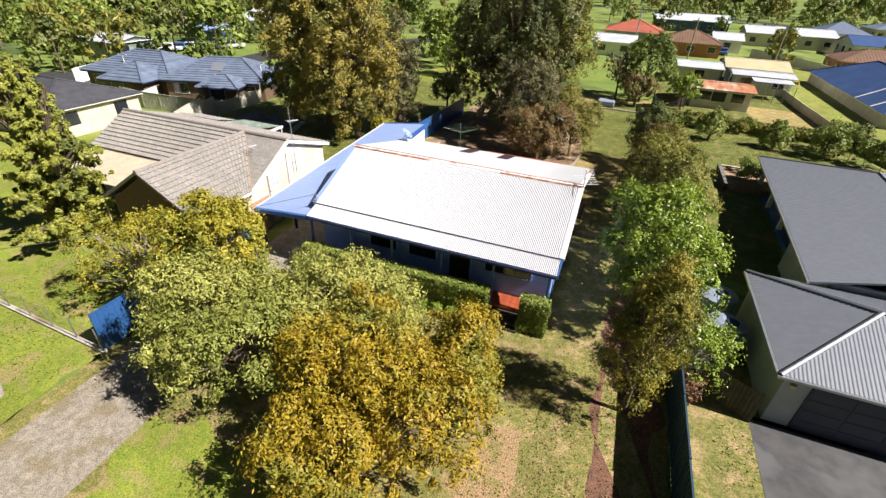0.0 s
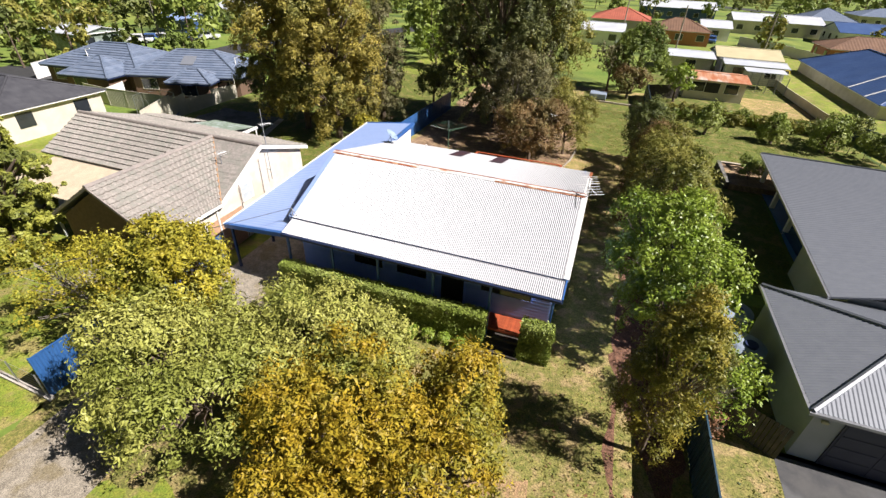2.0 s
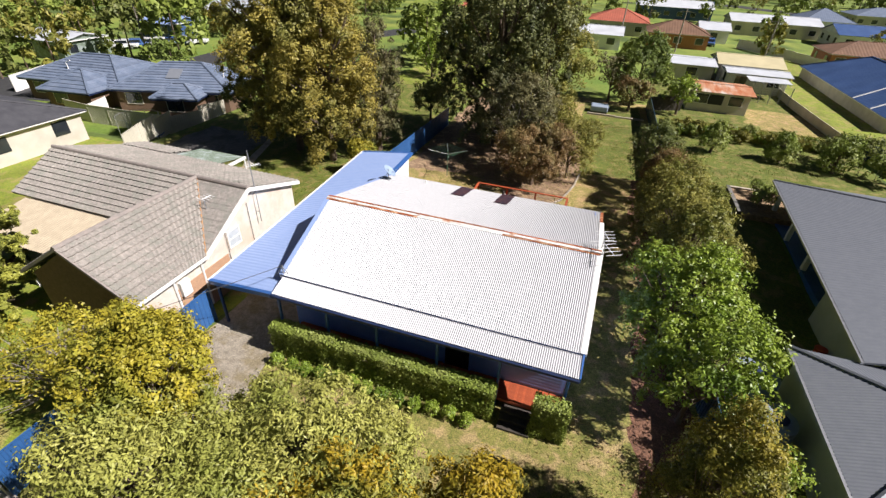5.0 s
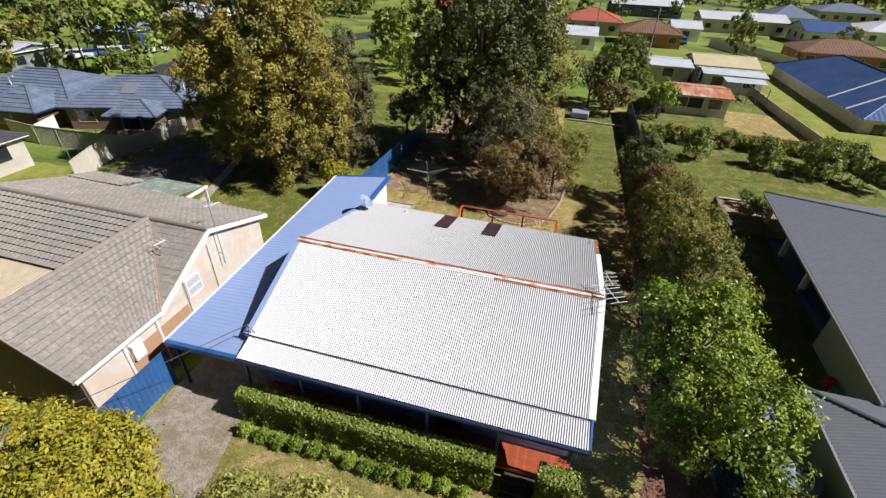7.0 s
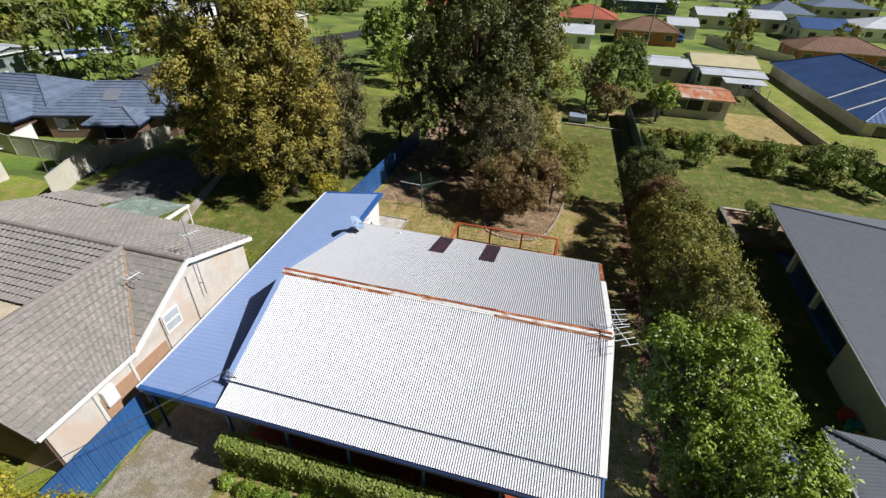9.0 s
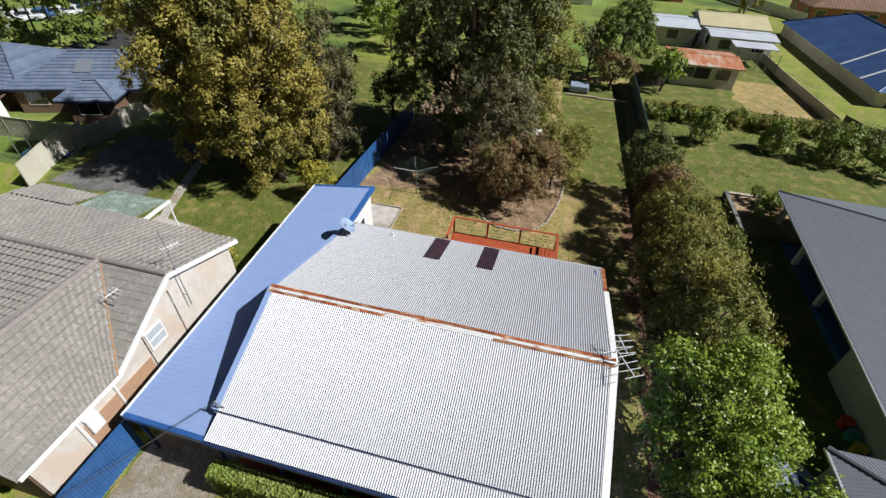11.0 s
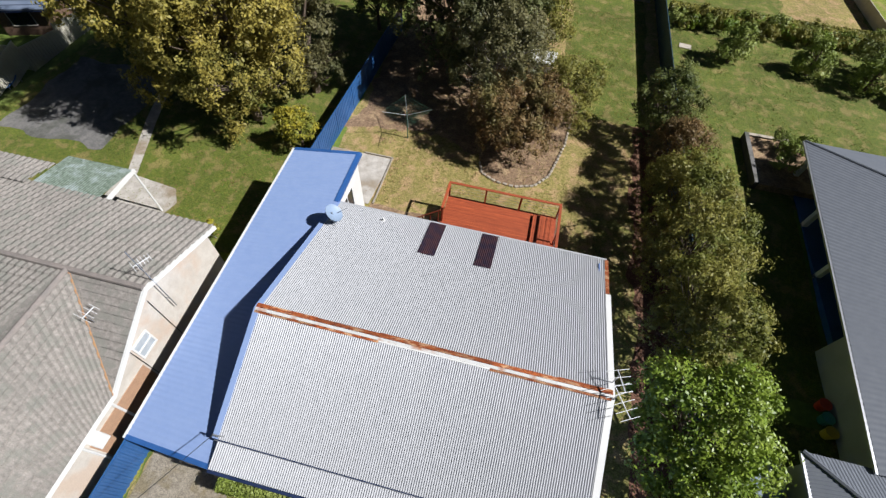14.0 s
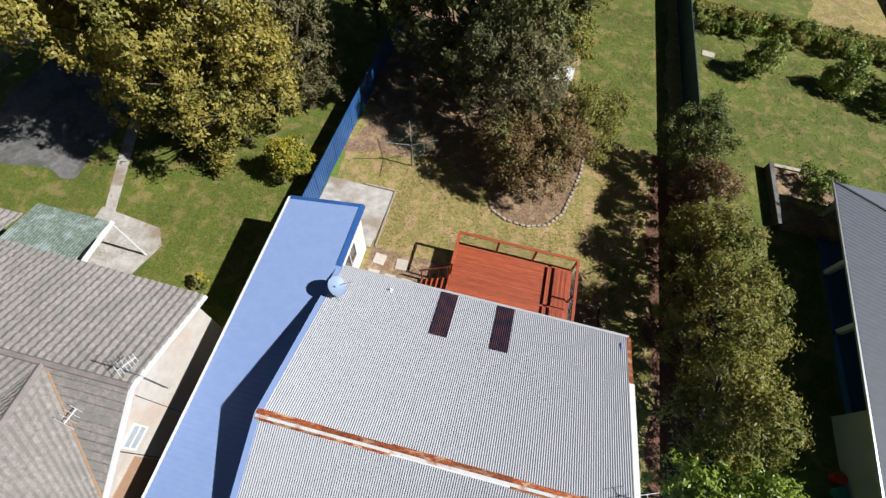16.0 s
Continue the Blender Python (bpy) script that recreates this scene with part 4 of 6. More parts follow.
part("cover", B(-0.95, 0.95, -0.75, 0.75, 0.14, 0.75, bev=0.08), M["tank"], stk, "grey-blue cover sheet")

ws = thing("garden_shed", (8.0, 23.3, 0), "small white shed half hidden behind the bushes", "shed")
part("wall", B(-0.8, 0.8, -0.65, 0.65, 0, 1.75), M["white"], ws)
part("roof", slab(slab(bmesh.new(), [(-0.9, -0.75, 1.75), (0.9, -0.75, 1.75), (0.9, 0, 2.1), (-0.9, 0, 2.1)], 0.04), [(-0.9, 0.01, 2.1), (0.9, 0.01, 2.1), (0.9, 0.75, 1.75), (-0.9, 0.75, 1.75)], 0.04), M["white"], ws)
part("door", B(-0.3, 0.3, -0.675, -0.652, 0.05, 1.6), M["fencegrey"], ws)

# clothes hoist
ch = thing("clothes_hoist", (0.9, 14.9, 0), "green rotary clothes hoist on the lawn", "clothes hoist")
part("pole", tube(bmesh.new(), [(0, 0, 0), (0, 0, 2.0)], 0.035), M["hoist"], ch)
for i in range(4):
    a = radians(20 + 90 * i)
    part("arm", tube(bmesh.new(), [(0, 0, 1.75), (1.45 * math.cos(a), 1.45 * math.sin(a), 2.07)], 0.02, 6), M["steel"], ch)
for k in range(5):
    r = 0.45 + 0.24 * k
    pts = [(r * math.cos(radians(20 + 90 * i)), r * math.sin(radians(20 + 90 * i)), 1.78 + r * 0.2) for i in range(5)]
    part("line", tube(bmesh.new(), pts, 0.008, 4), M["hoist"], ch)


# ---- fences ----
def panel_fence(name, pts, h, material, label, panel=2.4, rib=0.2, ztop=None, z0=0.0):
    """A steel fence of ribbed panels between posts with a top and bottom rail."""
    t = thing(name, (pts[0][0], pts[0][1], 0), label, "fence")
    ox, oy = pts[0]
    for (xa, ya), (xb, yb) in zip(pts, pts[1:]):
        L = math.hypot(xb - xa, yb - ya)
        k = max(1, round(L / panel))
        ang = math.degrees(math.atan2(yb - ya, xb - xa))
        w = L / k
        n = max(2, int(w / rib))
        v, f = [], []
        for i in range(n * 4 + 1):
            yy = (0.0, 0.0, 0.025, 0.025)[i % 4]
            xx = 0.03 + (w - 0.06) * (i // 4 + (0.0, 0.4, 0.5, 0.9)[i % 4]) / n if i < n * 4 else w - 0.03
            v += [(xx, yy, 0.0), (xx, yy, h - 0.03)]
        for i in range(n * 4):
            f.append((2 * i, 2 * i + 2, 2 * i + 3, 2 * i + 1))
        first = None
        post = rail = None
        for j in range(k + 1):
            px, py = xa + (xb - xa) * j / k - ox, ya + (yb - ya) * j / k - oy
            gz = ground_z(px + ox, py + oy) + z0
            m = pose(px, py, gz, 0, 0, ang)
            if post is None:
                p0 = part("post", B(-0.03, 0.03, -0.02, 0.045, 0, h + 0.02), M[material], t)
                p0.matrix_local = m
                post = p0.data
            else:
                piece("post", post, t, m)
            if j < k:
                if first is None:
                    s = raw("panel", v, f, M[material], t)
                    s.matrix_local = m
                    first = s.data
                    r = part("rail", B(0.03, w - 0.03, -0.015, 0.04, h - 0.04, h), M[material], t)
                    r.matrix_local = m
                    rail = r.data
                else:
                    piece("panel", first, t, m)
                    piece("rail", rail, t, m)
    return t


panel_fence("fence", [(-3.35, 9.1), (-2.9, 26.5)], 1.8, "bluefence", "blue ribbed steel boundary fence beside the back yard")
panel_fence("fence", [(-3.75, -4.6), (-3.75, -13.2)], 1.8, "bluefence", "blue ribbed steel fence beside the gravel drive")
panel_fence("fence", [(17.1, -15.5), (16.85, 14), (16.4, 42)], 1.8, "tealfence", "dark blue steel boundary fence along the side trees")
panel_fence("fence", [(34.4, 36.6), (33.6, 51), (33.2, 75)], 1.5, "fencegrey", "pale cream steel fence of a back yard", z0=-0.5)
panel_fence("fence", [(16.6, 41.6), (20.2, 43.4)], 1.6, "timberfence", "dark brown fence beside the rusty shed")
panel_fence("fence", [(-20.4, 66), (-20.8, 84)], 1.5, "white", "white fence beyond the paddock grass")
panel_fence("fence", [(36.9, 28), (34.45, 36.4)], 1.5, "tealfence", "dark blue steel fence at the corner of the back lawn")
panel_fence("fence", [(-40.0, 15.0), (-36.3, 14.6), (-29.0, 15.0), (-26.6, 15.3)], 1.8, "fencegrey", "pale cream steel fence between back yards")
panel_fence("fence", [(-23.5, 8.0), (-24.6, 10.4), (-26.4, 15.2), (-24.9, 20.4)], 1.8, "fencegrey", "pale cream steel fence between back yards")
panel_fence("fence", [(-36.6, 15.0), (-37.6, 17.6)], 1.7, "white", "white painted fence between the brick houses")
panel_fence("fence", [(-53.3, 18.6), (-57.6, 30.6)], 1.9, "white", "white painted fence along the side road")
lf = thing("wire_fence", (-3.75, -13.3, 0), "low galvanised wire mesh fence", "fence")
for i in range(9):
    part("post", tube(bmesh.new(), [(-1.5 * i, 0.05 * i, 0), (-1.5 * i, 0.05 * i, 1.15)], 0.025, 7), M["steel"], lf)
part("kerb", slab(bmesh.new(), [(0.2, -0.1, 0.12), (0.2, 0.08, 0.12), (-12.2, 0.5, 0.12), (-12.2, 0.32, 0.12)], 0.14), M["concrete"], lf, "pale concrete kerb under the mesh")
for k in range(7):
    part("wire", tube(bmesh.new(), [(0, 0, 0.15 + 0.16 * k), (-12, 0.4, 0.15 + 0.16 * k)], 0.007, 4), M["steel"], lf)
pf = thing("paling_fence", (17.2, -4.6, 0), "short dark stained paling fence by the tanks", "fence")
pb = None
for i in range(24):
    m = pose(0.12 * i, -1.55 * i / 24, ground_z(17.2 + 0.12 * i, -5), 0, 0, -28)
    if pb is None:
        p0 = part("paling", B(-0.058, 0.058, -0.01, 0.01, 0, 1.5), M["timberfence"], pf)
        p0.matrix_local = m
        pb = p0.data
    else:
        piece("paling", pb, pf, m)

tr = thing("trampoline", (-27.0, 12.4, ground_z(-27.0, 12.4)), "round black trampoline with a safety net frame", "trampoline")
part("mat", tube(bmesh.new(), [(0, 0, 0.76), (0, 0, 0.8)], 1.5, 28), M["dark"], tr)
ring = [(1.65 * math.cos(a * math.pi / 12), 1.65 * math.sin(a * math.pi / 12), 0.8) for a in range(25)]
part("ring", tube(bmesh.new(), ring, 0.04, 6), M["blue"], tr)
part("top_ring", tube(bmesh.new(), [(x, y, 2.5) for x, y, z in ring], 0.02, 5), M["steel"], tr)
for k in range(6):
    a = k * math.pi / 3
    part("leg", tube(bmesh.new(), [(1.65 * math.cos(a), 1.65 * math.sin(a), 0), (1.65 * math.cos(a), 1.65 * math.sin(a), 2.5)], 0.03, 6), M["steel"], tr)

post = thing("timber_post", (-4.9, -16.2, 0), "short weathered timber post leaning in the grass", "post")
part("post", tube(bmesh.new(), [(0, 0, -0.1), (-0.35, 0.3, 0.75)], 0.13, 10, 0.9), M["bark_pale"], post)


# ---- tiled roofs ----
def tiles(name, a, b, c, d, material, parent, row=0.34, wave=0.3, amp=0.05, label=""):
    """Courses of wavy tiles on the quad a, b (eave), c, d (ridge); each course laps over the one below."""
    a, b, c, d = [Vector(p) for p in (a, b, c, d)]
    n = max(2, int(((d - a).length + (c - b).length) / 2 / row))
    nrm = (b - a).cross(d - a).normalized()
    if nrm.z < 0:
        nrm = -nrm
    k = max(4, int(max((b - a).length, (c - d).length) / wave) * 4)
    v, f = [], []
    for j in range(n):
        o = len(v)
        for lift, s in ((-0.01, j / n), (0.07, j / n), (0.0, min(1, (j + 1.08) / n))):
            l, r = a.lerp(d, s), b.lerp(c, s)
            for i in range(k + 1):
                v.append(tuple(l.lerp(r, i / k) + nrm * (lift + (amp * (0.5 + 0.5 * math.sin(math.pi * i / 2)) if lift >= 0 else 0))))
        for q in range(2):
            for i in range(k):
                p = o + q * (k + 1) + i
                f.append((p, p + 1, p + k + 2, p + k + 1))
    return raw(name, v, f, material, parent, label)


def ridge(pts, material, parent, r=0.11, label=""):
    return part("ridge_cap", tube(bmesh.new(), pts, r, 8), material, parent, label)


def wall_box(parent, x0, x1, y0, y1, z0, z1, material, th=0.15):
    """Four walls round a rectangle, butted at the corners."""
    part("wall", B(x0, x1, y0, y0 + th, z0, z1), M[material], parent)
    part("wall", B(x0, x1, y1 - th, y1, z0, z1), M[material], parent)
    part("wall", B(x0, x0 + th, y0 + th, y1 - th, z0, z1), M[material], parent)
    part("wall", B(x1 - th, x1, y0 + th, y1 - th, z0, z1), M[material], parent)


# neighbour with the brown-grey tiled roof
nb = thing("tiled_house", (0, 0, 0), "cream rendered house with weathered grey-brown tile roof", "house")
NX, NR, NE = -4.45, 4.6, 2.72
NY0, NY1, NYR = -3.6, 3.7, -0.2
tl = M["tile"]
tiles("roof_tiles", (NX, NY1, 3.3), (-17.6, NY1 + 0.2, 3.3), (-17.6, NYR, NR), (NX, NYR, NR), tl, nb, label="weathered tile back slope")
tiles("roof_tiles", (NX - 0.0, NY0, NE), (NX, NY0, NE), (NX, NYR, NR), (-7.55, NYR, NR), tl, nb, wave=0.3, label="weathered tile gable slope")
tiles("roof_tiles", (NX, -7.3, NE), (NX, NY0, NE), (-7.55, NYR, NR), (-7.55, -7.3, NR), tl, nb, label="weathered tile wing slope")
tiles("roof_tiles", (-10.6, NY0, NE), (-10.6, -7.3, NE), (-7.55, -7.3, NR), (-7.55, NYR, NR), tl, nb, label="weathered tile wing slope")
tiles("roof_tiles", (-17.6, -3.0, 3.05), (-10.1, -3.0, 3.05), (-7.55, NYR, NR), (-17.6, NYR, NR), tl, nb, label="weathered tile front slope")
part("roof_underlay", slab(slab(slab(slab(slab(bmesh.new(), [(NX + 0.02, NY1, 3.26), (NX + 0.02, NYR, NR - 0.04), (-17.6, NYR, NR - 0.04), (-17.6, NY1 + 0.2, 3.26)], 0.05), [(NX, NY0, NE - 0.04), (-7.55, NYR, NR - 0.04), (NX, NYR, NR - 0.04)], 0.05), [(NX, -7.3, NE - 0.04), (-7.55, -7.3, NR - 0.04), (-7.55, NYR, NR - 0.04), (NX, NY0, NE - 0.04)], 0.05), [(-10.6, NY0, NE - 0.04), (-7.55, NYR, NR - 0.04), (-7.55, -7.3, NR - 0.04), (-10.6, -7.3, NE - 0.04)], 0.05), [(-17.6, -3.0, 3.054), (-17.6, NYR, NR - 0.04), (-7.55, NYR, NR - 0.04), (-10.6, -3.0, 3.054)], 0.05), M["tile_black"], nb)
ridge([(NX, NYR, NR + 0.03), (-17.6, NYR, NR + 0.03)], M["tile_ridge"], nb)
ridge([(-7.55, NYR, NR + 0.03), (-7.55, -7.35, NR + 0.03)], M["tile_ridge"], nb)
ridge([(-7.55, NYR, NR + 0.02), (NX + 0.02, NY0, NE + 0.02)], M["tile_orange"], nb, 0.035, "orange mortar along the valley")
gable_wall("wall", NX - 0.33, NX - 0.21, [(-7.0, 0), (NY1 - 0.4, 0), (NY1 - 0.4, 3.25), (NYR, NR - 0.14), (NY0, NE - 0.1), (-7.0, NE - 0.1)], M["nbwall"], nb, "dirty cream rendered gable wall")
bm = bmesh.new()
rim = ((-10.3, 0), (NX - 0.33, 0), (NX - 0.33, NE - 0.12), (-7.55, NR - 0.2), (-10.3, NE - 0.12))
va, vb = ([bm.verts.new((x, y, z)) for x, z in rim] for y in (-7.05, -6.9))
bm.faces.new(va)
bm.faces.new(vb[::-1])
for i in range(5):
    bm.faces.new((va[i], vb[i], vb[(i + 1) % 5], va[(i + 1) % 5]))
bmesh.ops.recalc_face_normals(bm, faces=bm.faces[:])
# dark brown instead of cream render: the gable's shade is put into its colour
part("wall", bm, M["darkbrick"], nb, "front gable wall in dark brown, shade under the roof painted in")
for xe in (NX, -10.6):
    part("barge_board", slab(bmesh.new(), [(-7.55, -7.36, NR + 0.06), (xe, -7.36, NE + 0.06), (xe, -7.28, NE + 0.06), (-7.55, -7.28, NR + 0.06)], 0.14), M["tile_ridge"], nb)
part("wall", B(-17.2, -4.8, NY1 - 0.6, NY1 - 0.45, 0, 3.2), M["cream"], nb)
part("wall", B(-17.2, -10.3, NY0, NY0 + 0.15, 0, 2.4), M["cream"], nb)
part("wall", B(-17.35, -17.2, NY0, NY1 - 0.6, 0, 2.5), M["cream"], nb)
part("brick_base", B(NX - 0.205, NX - 0.17, -5.25, -2.2, 0, 1.95), M["palebrick"], nb, "faded pink brick lower wall")
cap("barge_board", ((NX - 0.05, NYR, NR + 0.02), (NX - 0.05, NY1 + 0.02, 3.33)), (0.1, 0, 0), 0.2, M["white"], nb, "white barge board")
cap("barge_board", ((NX - 0.05, NYR, NR + 0.02), (NX - 0.05, NY0, NE + 0.02)), (0.1, 0, 0), 0.2, M["white"], nb, "white barge board")
cap("gutter", ((NX - 0.02, -7.3, NE), (NX - 0.02, NY0, NE)), (0.12, 0, 0), 0.1, M["white"], nb, "white gutter")
w = part("window", B(NX - 0.205, NX - 0.18, -1.95, -1.25, 2.15, 2.95), M["paleglass"], nb, "small window with white frame")
for a in ((-2.02, -1.95, 2.08, 3.02), (-1.25, -1.18, 2.08, 3.02), (-1.95, -1.25, 2.52, 2.58), (-1.95, -1.25, 2.08, 2.15), (-1.95, -1.25, 2.95, 3.02)):
    part("frame", B(NX - 0.205, NX - 0.15, *a), M["white"], w)
for yy, zt, mt in ((-0.38, 3.85, "dark"), (-2.12, 3.1, "dark"), (-3.82, 2.62, "white"), (-5.36, 2.62, "white")):
    part("downpipe", tube(bmesh.new(), [(NX - 0.15, yy, 0.1), (NX - 0.15, yy, zt)], 0.013 if mt == "dark" else 0.05, 6), M[mt], nb, "dark conduit" if mt == "dark" else "white downpipe")
part("meter_box", B(NX - 0.205, NX + 0.02, -5.2, -4.72, 1.55, 2.3, bev=0.02), M["white"], nb, "white meter box on the wall")
sheet("porch_roof", [(-16.6, -5.9, 2.5), (-10.2, -5.9, 2.5), (-10.0, -3.0, 2.96), (-16.6, -3.0, 2.96)], M["beigesheet"], nb, 0.16, 0.035, "beige corrugated porch roof")
for xx in (-16.4, -13.4, -10.7):
    part("post", B(xx - 0.05, xx + 0.05, -5.85, -5.75, 0, 2.5), M["white"], nb)
sheet("patio_roof", [(-10.05, 5.9, 3.02), (-13.5, 5.9, 3.02), (-13.5, NY1 - 0.1, 3.4), (-10.05, NY1 - 0.1, 3.4)], M["mossheet"], nb, 0.12, 0.015, "mossy translucent patio roof")
part("patio_beam", B(-10.1, -9.95, NY1 - 0.1, 5.95, 2.9, 3.04), M["white"], nb)
part("patio_post", tube(bmesh.new(), [(-10.05, 5.85, 0), (-10.05, 5.85, 2.95)], 0.05), M["white"], nb)
tiles("roof_tiles", (-13.6, 5.2, 3.05), (-17.5, 5.2, 3.05), (-17.5, 3.6, 3.5), (-13.6, 3.6, 3.5), tl, nb)
tv = aerial((-4.42, 0.2, 2.6), 3.0, "tall silver television aerial on a pole at the gable", 60, 6, 0.6, 0.3)
part("pole_tip", tube(bmesh.new(), [(0, 0, 3.0), (0, 0, 3.8)], 0.02, 6), M["steel"], tv)
part("bracket", tube(bmesh.new(), [(0, 0, 0.5), (-0.13, 0.22, 0.5)], 0.02, 6), M["steel"], tv)
aerial((-5.9, -1.6, 3.9), 0.5, "small white bracket aerial on the tiled roof", 80, 4, 0.5)


def corr_hip(t, x0, x1, y0, y1, ze, rise, material, end="both", pitch=0.3, amp=0.012, run=None):
    """A hip roof of ribbed sheets over a rectangle whose ridge runs along x."""
    ym, r = (y0 + y1) / 2, (y1 - y0) / 2 if run is None else run
    xa, xb = x0 + r, (x1 - r if end == "both" else x1)
    zr = ze + rise
    P = [((x0, y0, ze), (x1, y0, ze), (xb, ym, zr), (xa, ym, zr)), ((x1, y1, ze), (x0, y1, ze), (xa, ym, zr), (xb, ym, zr)), ((x0, y1, ze), (x0, y0, ze), (xa, ym, zr), (xa, ym, zr))]
    if end == "both":
        P.append(((x1, y0, ze), (x1, y1, ze), (xb, ym, zr), (xb, ym, zr)))
    for a, b, c, d in P:
        A, Bv, C, D = Vector(a), Vector(b), Vector(c), Vector(d)
        # ribs run straight up the slope, cut off by the hips
        u = (Bv - A).normalized()
        L = (Bv - A).length
        n = max(4, int(L / pitch)) * 4
        up = (D - A) - u * (D - A).dot(u)
        s0, s1 = (D - A).dot(u), (C - A).dot(u)
        nrm = u.cross(up).normalized()
        if nrm.z < 0:
            nrm = -nrm
        v, f = [], []
        for i in range(n + 1):
            s = L * i / n
            k = 1.0
            if s < s0:
                k = s / s0
            elif s > s1:
                k = (L - s) / max(1e-6, L - s1)
            h = nrm * (amp * (0, 1, 1, 0)[i % 4])
            v += [tuple(A + u * s + h), tuple(A + u * s + up * k + h)]
        for i in range(n):
            f.append((2 * i, 2 * i + 2, 2 * i + 3, 2 * i + 1))
        raw("roof_sheet", v, f, material, t)
    hips = [((x0, y0, ze), (xa, ym, zr)), ((x0, y1, ze), (xa, ym, zr)), ((xa, ym, zr), (xb, ym, zr))]
    if end == "both":
        hips += [((x1, y0, ze), (xb, ym, zr)), ((x1, y1, ze), (xb, ym, zr))]
    for a, b in hips:
        if (Vector(a) - Vector(b)).length > 0.1:
            part("ridge_cap", tube(bmesh.new(), [Vector(a) + Vector((0, 0, 0.015)), Vector(b) + Vector((0, 0, 0.015))], 0.09, 6), material, t)


# house with the grey roofs and the garage
rh = thing("grey_roofed_house", (0, 0, 0), "pale rendered house with smooth grey roof and double garage", "house")
GZ = -0.6
corr_hip(rh, 20.1, 29.5, -6.05, 0.85, 1.92, 1.25, M["greyroof"], end="one", pitch=0.13, amp=0.014)
part("gutter", B(20.0, 20.1, -6.05, 0.85, 1.82, 1.92), M["steel"], rh)
part("gutter", B(20.0, 29.5, -6.15, -6.05, 1.82, 1.92), M["steel"], rh)
wall_box(rh, 20.45, 29.2, -5.7, 0.6, GZ, 1.86, "greyrender")
gd = part("garage_door", B(21.3, 26.4, -5.76, -5.705, GZ, 1.5), M["garagedoor"], rh, "dark blue panelled double garage door")
for k in range(4):
    for q in range(4):
        part("panel", B(21.36 + 1.27 * q, 22.55 + 1.27 * q, -5.775, -5.765, GZ + 0.06 + 0.52 * k, GZ + 0.52 + 0.52 * k), M["garagedoor"], gd)
sens = thing("wall_lamp", (20.75, -5.72, 1.35), "small yellow-white lamp on the garage wall", "lamp")
part("body", B(-0.1, 0.1, -0.12, 0.0, -0.06, 0.06, bev=0.02), M["creamroof"], sens)
mA, mB, mC, mD = (22.45, 0.6, 2.15), (23.5, 18.6, 2.25), (28.6, 13.6, 3.65), (28.0, 0.6, 3.6)
mE, mF = (34.3, 18.3, 2.25), (33.6, 0.6, 2.15)
part("roof", slab(bmesh.new(), [mA, mB, mC, mD], 0.08), M["greyroof"], rh, "large smooth grey roof slope")
part("roof", slab(bmesh.new(), [mB, mE, mC], 0.08), M["greyroof"], rh, "grey hip end of the roof")
part("roof", slab(bmesh.new(), [mC, mE, mF, mD], 0.08), M["greyroof"], rh)
sheet("roof_sheet", [tuple(Vector(p) + Vector((0, 0, 0.012))) for p in (mA, mB, mC, mD)], M["greyroof"], rh, 0.25, 0.006)
for a, b in ((mB, mC), (mC, mD), (mC, mE)):
    part("ridge_cap", tube(bmesh.new(), [Vector(a) + Vector((0, 0, 0.01)), Vector(b) + Vector((0, 0, 0.01))], 0.07, 6), M["greyroof"], rh)
cap("gutter", ((mA[0] - 0.1, mA[1], mA[2]), (mB[0] - 0.1, mB[1], mB[2])), (0.1, 0, 0), 0.1, M["steel"], rh)
wall_box(rh, 23.35, 33.2, 1.1, 6.6, -0.5, 2.12, "greyrender")
wall_box(rh, 26.3, 33.2, 6.6, 17.4, -0.3, 2.2, "cream")
part("veranda_floor", B(23.9, 26.3, 6.6, 17.6, -0.3, 0.06), M["blue"], rh, "blue painted veranda floor")
for yy in (10.8, 14.2, 17.8):
    part("post", B(23.9, 24.15, yy - 0.12, yy + 0.12, -0.3, 2.2), M["white"], rh)
    part("beam", B(23.5, 26.3, yy - 0.1, yy + 0.1, 2.0, 2.16), M["white"], rh)
for k, (col, nm) in enumerate((("redplastic", "red"), ("tealplastic", "teal"), ("yellowplastic", "yellow"))):
    tb = thing("plastic_tub", (23.0, 3.9 - 0.6 * k, ground_z(23.0, 3.9 - 0.6 * k)), nm + " plastic tub beside the house wall", "tub", "tubs by the wall")
    part("body", tube(bmesh.new(), [(0, 0, 0), (0, 0, 0.45)], 0.2, 16, 1.25), M[col], tb)
    part("rim", tube(bmesh.new(), [(0, 0, 0.45), (0, 0, 0.49)], 0.27, 16), M[col], tb)
rb = thing("garden_wall", (0, 0, 0), "low dark retaining wall round a garden bed", "wall")
part("wall", B(21.45, 21.7, 16.4, 20.85, 0, 0.5), M["timberfence"], rb)
part("wall", B(21.7, 25.3, 20.65, 20.85, 0, 0.5), M["timberfence"], rb)
part("cap_stone", B(21.44, 21.71, 16.4, 20.88, 0.5, 0.54, bev=0.01), M["paving"], rb)
part("cap_stone", B(21.71, 25.3, 20.64, 20.88, 0.5, 0.54, bev=0.01), M["stone"], rb)
part("soil", B(21.7, 25.3, 16.4, 20.65, 0, 0.42), M["mulch"], rb)
